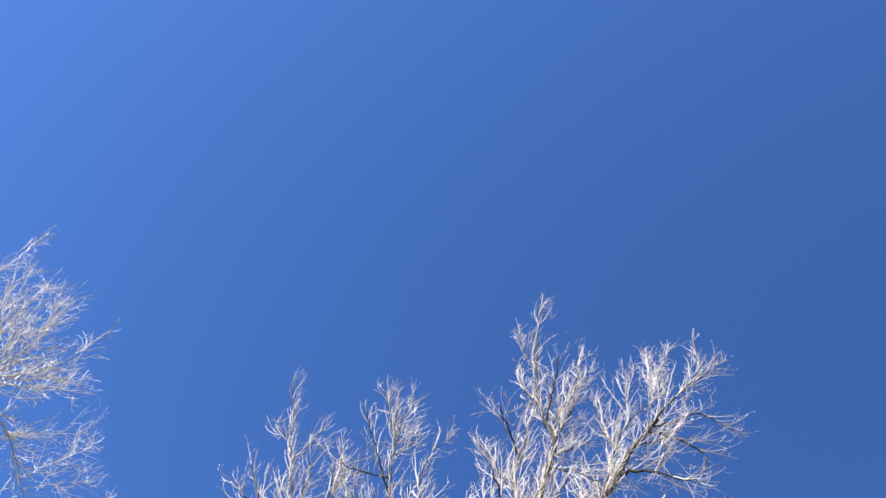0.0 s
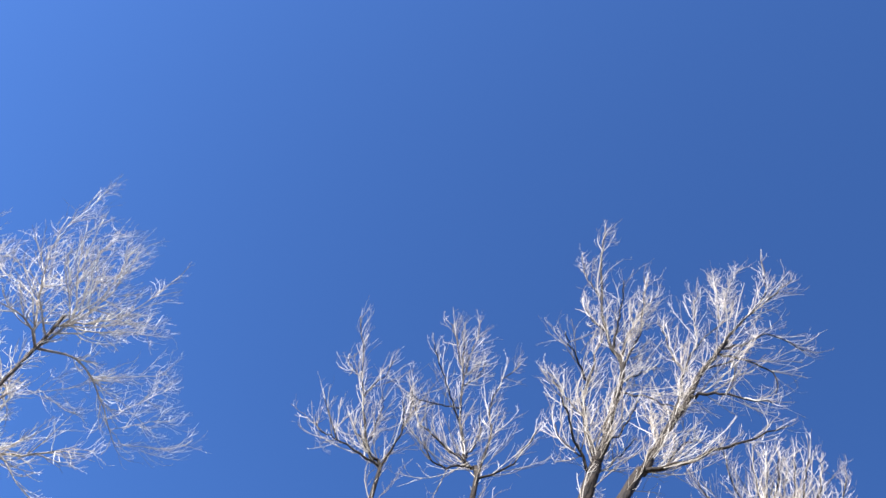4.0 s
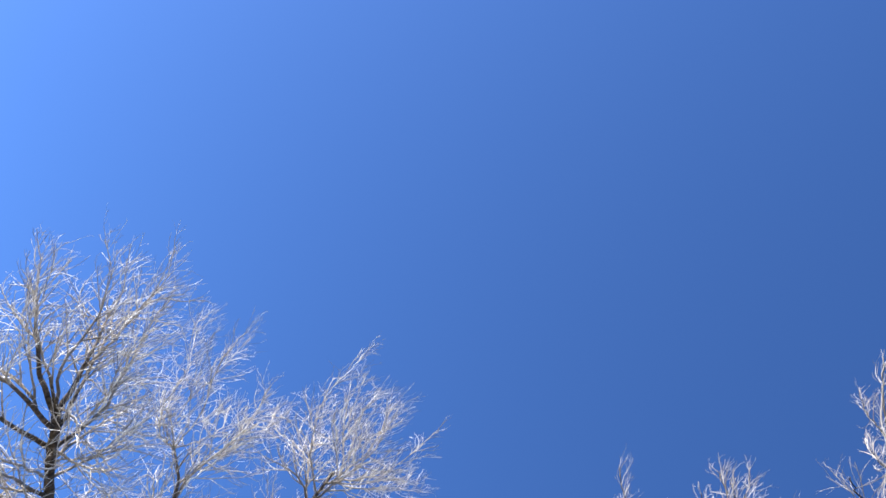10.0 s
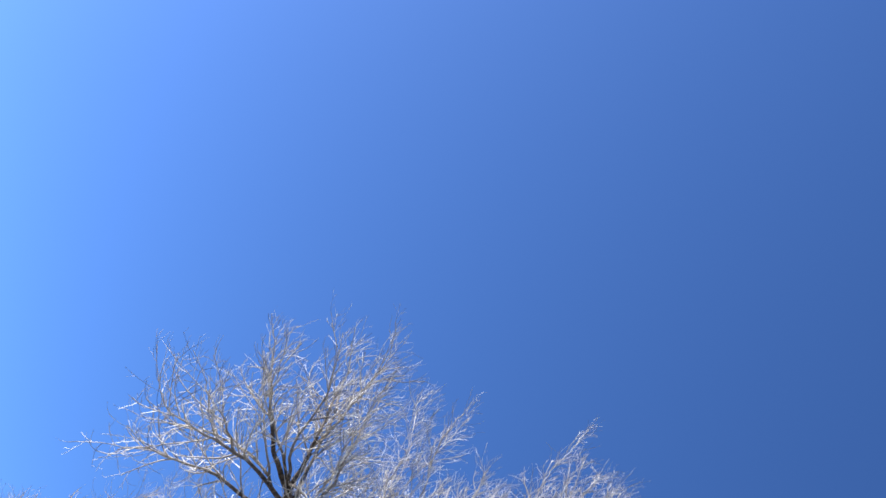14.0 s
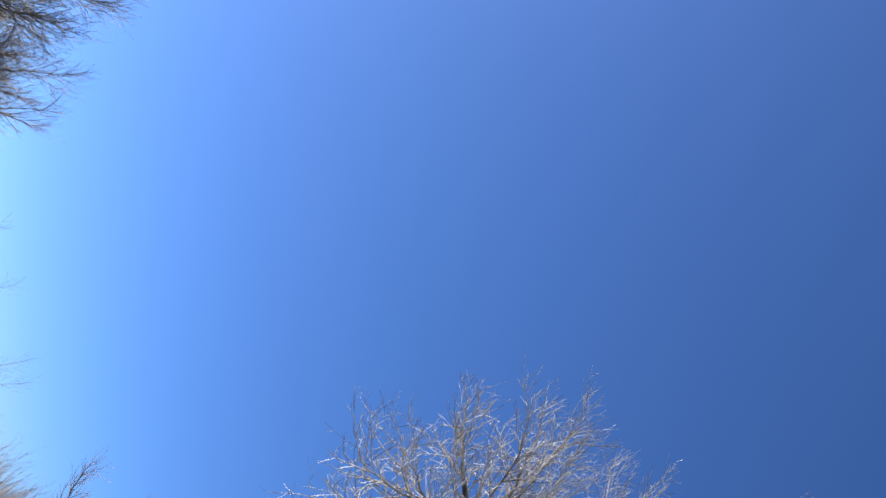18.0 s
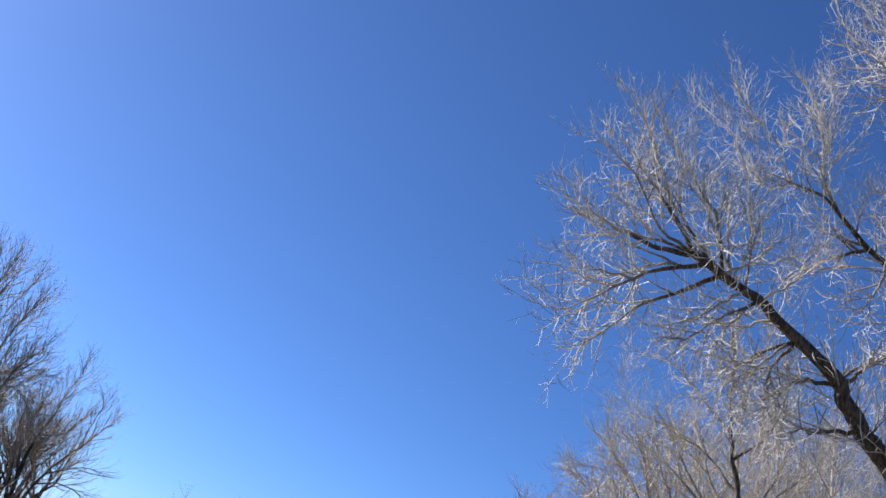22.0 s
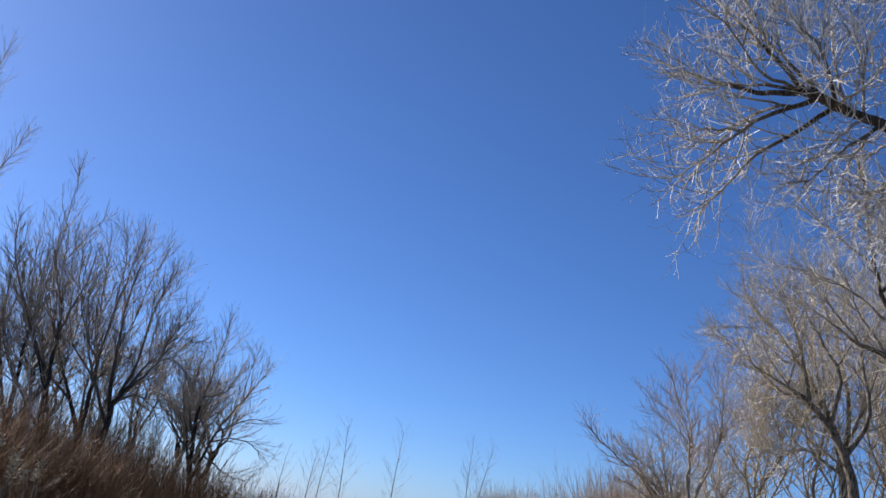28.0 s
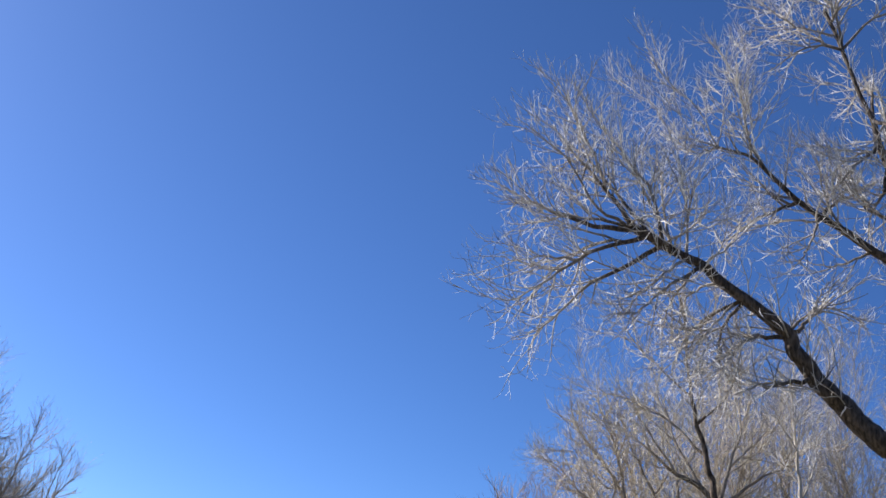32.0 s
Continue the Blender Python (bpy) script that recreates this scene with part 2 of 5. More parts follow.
def tree(name, label, category, limbs, bark_mat, twig_mat, seed, shoots, group="", base_turn=0.5, steep=0.28, reach=1.0, skew=0.7, taper=0.68, curl=1.3, tip=0.006, slim=1.0, pale_shoots=False, bare_to=0.4, start=0.12, fine=0.007, white=()):
    """A bare tree: an Empty at its foot, a trunk, each limb, and the twigs. The first limb goes on from the trunk.
    white: smooth pale limbs with the sun's highlight put into their colour. shoots: rows of (per metre, length, angle,
    rise, wobble, steps, thickness)."""
    rng = np.random.default_rng(seed)
    limbs = [(a * (slim if a < 0.024 else max(slim, 0.9)), b * slim, p) for a, b, p in limbs] if pale_shoots else [(a * slim, b * slim, p) for a, b, p in limbs]
    r0, r1, pts = limbs[0]
    p0, p1 = pts[0], pts[1]
    slope = (p1 - p0)[:2] / max(0.3, (p1 - p0)[2])
    slope *= min(1.0, steep / max(1e-6, np.linalg.norm(slope)))
    foot = np.array([*(p0[:2] - slope * base_turn * p0[2]), ground_height(*(p0[:2] - slope * base_turn * p0[2])) - 0.15])
    rb = r0 + 0.011 * max(0.3, p0[2])
    top = new(name)
    top.location = Vector(foot)
    tagged(top, label, category, group)
    bpy.context.view_layer.update()
    low = foot * 0.5 + p0 * 0.5 + np.array([*(-slope * 0.08 * p0[2]), 0])
    lines = [([foot, low, *pts], r0, r1, True, False)] + [(p, a, b, False, False) for a, b, p in limbs[1:]] + [(p, a, b, False, True) for a, b, p in white]
    all_paths, all_radii, bearing = [], [], []
    for p, a, b, first, whitened in lines:
        n = 26 if first else 14
        if not first:
            p, a = join(p, a, all_paths, all_radii)
        line = spline(p, n)
        if not first and reach < 1:
            line = spline(line[:2 + int((n - 2) * reach)], n)
        line[1:-1] += rng.normal(size=(n - 2, 3)) * (0.012 + 0.05 * a)
        if first:
            z = np.clip((line[:, 2] - foot[2]) / max(0.5, p0[2] - foot[2]), 0, 1)
            s = np.clip(np.linspace(-2.0 / (len(p) - 1), 1, n) * (len(p) - 1) / (len(p) - 3) if len(p) > 3 else np.linspace(0, 1, n), 0, 1)
            rad = np.where(z < 1, rb + (a - rb) * z, a + (b - a) * s)
            rad = np.minimum.accumulate(rad) * (1 + 0.6 * np.exp(-(line[:, 2] - foot[2]) / 0.35))
        else:
            rad = a + (min(b, fine) - a) * np.linspace(0, 1, n) ** 0.65
        end = line[-1] + unit(line[-1] - line[-2]) * rad[-1]
        lie, gir = np.vstack([line, end]), np.append(rad, rad[-1] * 0.1)
        rugged = a > 0.05 and bark_mat in (BARK_PALE, BARK_DARK)
        if rugged:
            lie, gir = spline(lie, 90), np.interp(np.linspace(0, 1, 90), np.linspace(0, 1, n + 1), gir)
        v, q, g = tubes(lie[None], gir[None], 14 if rugged else 10 if a > 0.05 else 7)
        if rugged:
            v = v + unit(v - np.repeat(lie, 14, axis=0)) * (rng.normal(size=len(v)) * 0.055 * g)[:, None]
        part = link_mesh("trunk" if first else "limb", v, q, BARK_SUN_WHITE if whitened else bark_mat, top, g)
        if whitened:
            tagged(part, "smooth white limb with the sun's highlight in its colour")
        all_paths.append(line)
        all_radii.append(rad)
        if first:
            keep = line[:, 2] > p0[2] - bare_to
            line, rad = spline(line[keep], 14), np.interp(np.linspace(0, 1, 14), np.linspace(0, 1, keep.sum()), rad[keep])
        bearing.append((line, rad))
    paths, radii = np.array([q for q, _ in bearing]), np.array([q for _, q in bearing])
    verts, quads, base = [], [], 0
    for level, (per, length, angle, rise, wob, steps, thick) in enumerate(shoots):
        paths, radii = sprout(rng, paths, radii, per, length, angle, rise, wob, steps, thick, start=start if level == 0 else 0.05,
                              taper=taper if level == 0 else 0.5, skew=skew if level == 0 else 0.9, curl=curl, tip=tip)
        v, q, g = tubes(paths, radii, 4 if level == 0 else 3)
        if level == 0:
            tagged(link_mesh("branchwork", v, q, twig_mat if pale_shoots else bark_mat, top, g), kind="stuff")
            continue
        verts.append(v)
        quads.append(q + base)
        base += len(v)
    ob = link_mesh("twig_spray", np.vstack(verts), np.vstack(quads), twig_mat, top)
    tagged(ob, kind="stuff")
    return top


# ---- ground ----
def ground_height(x, y):
    d = math.hypot(x, y)
    rise = -0.012 * max(0.0, d - 16)          # the clearing lies on a low swell
    return rise + 0.12 * noise.noise(Vector((x * 0.13, y * 0.13, 0.3))) * min(1.0, d / 4)


def make_ground():
    rings = [0.0, 1, 2, 3, 4, 5, 6, 7, 8, 9, 10, 11, 12, 13.5, 15, 17, 19, 21, 23, 25, 27, 30, 33, 36, 40, 45, 50, 57, 65, 75, 90, 120, 180, 300, 700, 2000]
    n = 120
    verts = [(r * math.sin(2 * math.pi * k / n), r * math.cos(2 * math.pi * k / n)) for r in rings[1:] for k in range(n)]
    verts = [(0, 0, ground_height(0, 0))] + [(x, y, ground_height(x, y)) for x, y in verts]
    me = bpy.data.meshes.new("ground")
    faces = [(0, 1 + (k + 1) % n, 1 + k) for k in range(n)]
    for j in range(len(rings) - 2):
        for k in range(n):
            a, b = 1 + j * n + k, 1 + j * n + (k + 1) % n
            faces.append((a, b, b + n, a + n))
    me.from_pydata(verts, [], faces)
    me.materials.append(GRASS)
    me.shade_smooth()
    tagged(new("ground", me), "dry tan winter grass of a clearing", "ground", kind="structure")


make_ground()
# ---- the tall trees overhead ----
POPLAR = [(9.0, 0.95, 29, 0.22, 0.09, 9, 0.0064), (7.0, 0.44, 32, 0.25, 0.12, 6, 0.0044), (3.4, 0.21, 36, 0.22, 0.14, 4, 0.0036)]
POPLAR_THIN = [(8.0, 0.95, 29, 0.22, 0.09, 9, 0.0074), (6.4, 0.46, 32, 0.25, 0.12, 6, 0.0052), (3.0, 0.23, 36, 0.22, 0.14, 4, 0.0043)]
COTTON_PALE = [(5.4, 1.2, 44, 0.09, 0.10, 9, 0.019), (7.0, 0.6, 44, 0.17, 0.13, 6, 0.0122), (4.2, 0.27, 42, 0.24, 0.15, 4, 0.0096)]
COTTON = [(5.6, 1.15, 44, 0.06, 0.10, 9, 0.018), (7.2, 0.58, 44, 0.15, 0.13, 6, 0.0120), (4.2, 0.26, 42, 0.24, 0.15, 4, 0.0094)]
BEHIND = [(5.2, 1.6, 44, 0.06, 0.10, 7, 0.019), (6.6, 0.75, 44, 0.1, 0.12, 4, 0.0135), (2.6, 0.34, 42, 0.12, 0.14, 3, 0.011)]
WOODLAND = [(5.8, 1.4, 38, 0.09, 0.08, 7, 0.0165), (6.6, 0.7, 36, 0.12, 0.1, 5, 0.0108), (2.6, 0.34, 36, 0.1, 0.12, 3, 0.0085)]
FAR_WOOD = [(3.8, 1.7, 34, 0.10, 0.08, 6, 0.018), (5.8, 0.85, 34, 0.12, 0.1, 4, 0.0118)]
FEATHER = [(5.4, 1.4, 32, 0.10, 0.07, 7, 0.0155), (6.2, 0.7, 30, 0.12, 0.09, 5, 0.0108), (2.6, 0.34, 32, 0.1, 0.11, 3, 0.0085)]
THICKET = [(4.0, 1.8, 48, 0.07, 0.12, 5, 0.021), (5.6, 0.85, 46, 0.1, 0.14, 3, 0.018)]

tree("poplar_tree", "tall bare poplar with two stems and pale twigs", "tree", [
    limb(0.085, 0.0256, 6.4, 6.7, (80.5, 53.4), (80.1, 55.5), (79.7, 57.5), (79.1, 59.5), (77.6, 61.4), (74.7, 62.3), (71.6, 64.2), (67.9, 66.5)),
    limb(0.049, 0.0249, 6.45, 7.15, (80.1, 55.7), (76.9, 57.6), (75.5, 59.4), (74.5, 61.3), (74.0, 62.5), (72.6, 64.0)),
    limb(0.026, 0.0135, 6.41, 5.81, (80.4, 53.8), (77.3, 55.5), (75.3, 56.8), (73.8, 57.6), (72.3, 58.2)),
    limb(0.023, 0.0111, 6.52, 6.02, (79.1, 59.3), (81.7, 59.9), (84.6, 60.1), (86.5, 60.3)),
    limb(0.024, 0.0146, 6.54, 7.44, (78.7, 60.0), (80.7, 61.4), (82.6, 62.2)),
    limb(0.034, 0.0163, 6.57, 7.07, (77.6, 61.4), (77.1, 63.5), (77.5, 65.2), (79.1, 66.6)),
    limb(0.026, 0.0115, 6.6, 5.8, (75.8, 61.9), (74.2, 64.4), (72.1, 66.4)),
    limb(0.028, 0.0133, 7.01, 7.41, (74.0, 62.5), (71.0, 62.9), (68.5, 63.8)),
    limb(0.028, 0.0138, 6.66, 7.06, (71.6, 64.2), (67.6, 65.0), (64.8, 66.1)),
    limb(0.024, 0.0101, 6.73, 6.03, (75.5, 59.4), (71.8, 60.6), (69.2, 61.6)),
    limb(0.022, 0.011, 6.59, 7.19, (76.9, 57.6), (73.0, 58.2), (70.3, 58.9)),
    limb(0.026, 0.0132, 6.7, 6.7, (67.9, 66.5), (65.7, 68.2)),
    limb(0.025, 0.0127, 6.56, 6.26, (78.1, 60.7), (78.1, 63.3), (76.1, 65.9), (74.4, 67.1)),
    limb(0.021, 0.0094, 6.46, 5.86, (79.9, 56.2), (81.3, 58.5), (81.4, 60.3)),
    limb(0.02, 0.0106, 6.43, 7.03, (80.2, 54.7), (82.0, 56.3), (83.1, 58.2)),
    limb(0.017, 0.0091, 6.29, 6.79, (77.9, 55.2), (75.2, 55.7), (72.9, 56.9)),
], BARK_PALE, TWIG_POPLAR, 11, POPLAR, "poplars overhead", reach=0.9, skew=1.1, taper=0.66, curl=1.3, tip=0.003, slim=0.74, pale_shoots=True, bare_to=1.8, start=0.0)
tree("poplar_tree", "bare poplar with wide arching sunlit branches", "tree", [
    limb(0.071, 0.0466, 6.2, 6.5, (84.0, 54.2), (84.8, 56.1), (85.4, 57.9), (86.0, 59.4), (86.9, 60.9), (87.5, 62.5), (88.3, 63.8), (89.4, 64.8)),
    limb(0.039, 0.0296, 6.22, 6.22, (87.0, 54.5), (86.5, 56.1), (86.1, 57.4), (85.9, 59.1)),
    limb(0.041, 0.0143, 6.22, 5.52, (86.5, 56.0), (89.6, 57.3), (93.7, 59.2), (97.1, 60.3), (101.5, 61.8)),
    limb(0.038, 0.0241, 6.33, 7.13, (86.0, 59.4), (85.9, 61.1), (85.4, 62.4), (85.9, 64.2), (88.0, 65.8), (89.3, 66.6)),
    limb(0.026, 0.0154, 6.63, 7.13, (85.5, 62.3), (83.2, 63.1), (80.9, 64.2), (78.7, 64.9)),
    limb(0.053, 0.0197, 6.46, 6.06, (88.3, 63.8), (90.2, 66.0), (92.8, 67.5), (95.7, 68.7), (97.8, 70.2)),
    limb(0.029, 0.0149, 6.3, 5.8, (91.6, 66.8), (92.9, 68.4), (90.3, 70.6)),
    limb(0.036, 0.0158, 6.43, 7.13, (88.8, 64.4), (92.1, 65.1), (94.8, 65.9), (99.2, 65.3), (100.6, 65.6)),
    limb(0.036, 0.0116, 6.38, 5.58, (87.0, 61.2), (89.8, 61.8), (94.3, 61.9), (98.8, 62.0)),
    limb(0.027, 0.0134, 6.47, 6.87, (88.7, 64.1), (92.4, 64.1), (95.9, 63.7), (96.8, 62.8), (96.1, 62.1)),
    limb(0.031, 0.0167, 6.97, 7.57, (88.0, 65.8), (86.1, 67.4), (83.4, 69.0)),
    limb(0.033, 0.0167, 7.11, 7.31, (89.2, 66.5), (87.7, 68.1), (88.8, 69.7)),
    limb(0.024, 0.0135, 6.81, 6.51, (85.9, 64.2), (83.9, 66.0), (83.2, 67.6)),
    limb(0.021, 0.0098, 6.41, 5.91, (87.5, 62.5), (90.6, 63.6), (91.5, 62.7), (90.3, 61.3)),
    limb(0.018, 0.0111, 6.29, 6.79, (85.4, 57.9), (83.4, 59.3), (82.8, 60.9)),
    limb(0.017, 0.011, 6.22, 7.12, (86.3, 56.8), (88.0, 58.4), (90.1, 59.1)),
], BARK_PALE, TWIG_POPLAR, 12, POPLAR, "poplars overhead", reach=0.9, skew=1.1, taper=0.66, curl=1.3, tip=0.003, slim=0.74, pale_shoots=True, bare_to=1.8, start=0.0)
tree("poplar_tree", "bare poplar crown of many pale upright shoots", "tree", [
    limb(0.039, 0.014, 7.6, 7.9, (99.2, 54.0), (96.6, 55.4), (94.0, 56.9), (91.5, 59.0)),
    limb(0.032, 0.0123, 7.62, 7.12, (98.7, 54.3), (97.1, 55.9), (95.4, 58.3), (95.3, 60.4)),
    limb(0.032, 0.0141, 7.6, 8.2, (99.2, 54.0), (98.1, 56.3), (98.0, 58.8), (97.1, 60.1)),
    limb(0.032, 0.0125, 7.6, 7.3, (99.2, 54.0), (99.7, 56.4), (99.8, 58.3), (99.5, 60.2)),
    limb(0.032, 0.0134, 7.6, 7.8, (99.2, 54.0), (101.7, 56.4), (102.4, 58.4), (101.9, 60.1)),
    limb(0.032, 0.0132, 7.6, 7.8, (99.2, 54.0), (103.1, 56.0), (104.8, 57.9), (104.5, 59.7)),
    limb(0.024, 0.0096, 7.6, 7.1, (99.2, 54.0), (94.8, 55.4), (91.4, 55.9), (89.7, 57.3)),
    limb(0.024, 0.012, 7.6, 8.3, (99.2, 54.0), (97.2, 56.6), (96.7, 58.7), (96.0, 59.6)),
    limb(0.024, 0.0102, 7.6, 7.0, (99.2, 54.0), (100.6, 56.8), (100.9, 58.6), (101.2, 59.7)),
    limb(0.024, 0.0121, 7.6, 8.5, (99.2, 54.0), (98.8, 56.4), (99.0, 58.2), (98.4, 59.1)),
], BARK_PALE, TWIG_POPLAR, 13, POPLAR, "poplars overhead", reach=0.9, skew=1.1, taper=0.66, curl=1.3, tip=0.003, slim=0.74, pale_shoots=True, bare_to=1.8, start=0.0)
tree("poplar_tree", "bare poplar with pale upswept twigs", "tree", [
    limb(0.048, 0.0193, 8.4, 8.7, (71.2, 49.9), (68.9, 51.3), (66.3, 53.0), (63.5, 55.2), (61.7, 56.6)),
    limb(0.03, 0.0116, 8.55, 8.15, (66.3, 53.0), (63.1, 54.2), (60.4, 55.1), (57.4, 56.2)),
    limb(0.028, 0.0129, 8.64, 9.04, (63.1, 55.4), (62.4, 56.6), (61.6, 58.0), (59.9, 59.1)),
    limb(0.028, 0.014, 8.41, 9.11, (71.0, 50.0), (69.7, 53.1), (68.1, 54.1), (67.2, 56.2), (67.5, 57.9), (66.6, 58.9)),
    limb(0.025, 0.0119, 8.46, 8.96, (69.3, 51.0), (65.0, 51.3), (62.9, 51.5), (60.3, 52.5), (59.3, 53.4)),
    limb(0.025, 0.01, 8.48, 7.88, (68.9, 51.3), (66.9, 50.3), (65.1, 50.4), (64.1, 51.3)),
    limb(0.022, 0.0098, 8.58, 8.08, (65.3, 53.8), (63.0, 53.1), (61.2, 52.5), (59.6, 52.9)),
    limb(0.024, 0.0121, 8.66, 8.86, (62.7, 55.8), (60.3, 56.8), (57.7, 57.5)),
    limb(0.019, 0.0109, 8.7, 8.7, (61.7, 56.6), (59.8, 57.6)),
    limb(0.024, 0.0109, 8.41, 7.71, (71.0, 50.0), (72.8, 52.1), (73.1, 54.3), (73.2, 55.7)),
    limb(0.023, 0.0124, 8.6, 9.1, (64.2, 54.6), (64.8, 56.1), (63.2, 57.6)),
    limb(0.021, 0.0113, 8.49, 8.99, (68.4, 51.6), (68.4, 53.1), (66.6, 54.5)),
], BARK_PALE, TWIG_POPLAR, 14, POPLAR_THIN, "poplars overhead", reach=0.9, skew=1.1, taper=0.66, curl=1.3, tip=0.003, slim=0.74, pale_shoots=True, bare_to=1.8, start=0.0)
tree("poplar_tree", "slender bare poplar with a narrow pointed top", "tree", [
    limb(0.038, 0.0122, 9.6, 9.9, (63.8, 46.5), (61.1, 48.2), (58.7, 49.5), (56.7, 50.6), (54.0, 52.3), (51.3, 53.5)),
    limb(0.03, 0.0124, 9.62, 10.12, (62.8, 47.1), (60.0, 47.2), (57.9, 47.3), (55.3, 48.4), (52.9, 49.4)),
    limb(0.023, 0.0115, 9.76, 9.36, (57.5, 50.2), (57.3, 51.4), (57.4, 52.6), (56.2, 53.6)),
    limb(0.03, 0.0118, 9.62, 9.12, (62.8, 47.1), (62.3, 49.6), (61.1, 51.2), (59.4, 52.2)),
    limb(0.019, 0.0119, 9.8, 10.1, (56.0, 51.1), (54.3, 51.1), (52.9, 51.7)),
    limb(0.019, 0.0113, 9.66, 9.96, (61.1, 48.2), (58.8, 48.7), (57.5, 49.7)),
    limb(0.02, 0.0111, 9.67, 9.37, (60.6, 48.4), (59.3, 50.7), (57.8, 51.6)),
    limb(0.018, 0.0111, 9.86, 10.16, (58.1, 47.3), (56.1, 47.1), (55.8, 47.8)),
    limb(0.02, 0.0119, 9.39, 9.69, (61.9, 50.2), (61.1, 52.0), (59.4, 53.4)),
], BARK_PALE, TWIG_POPLAR, 15, POPLAR_THIN, "poplars overhead", reach=0.9, skew=1.1, taper=0.66, curl=1.3, tip=0.003, slim=0.74, pale_shoots=True, bare_to=1.8, start=0.0)
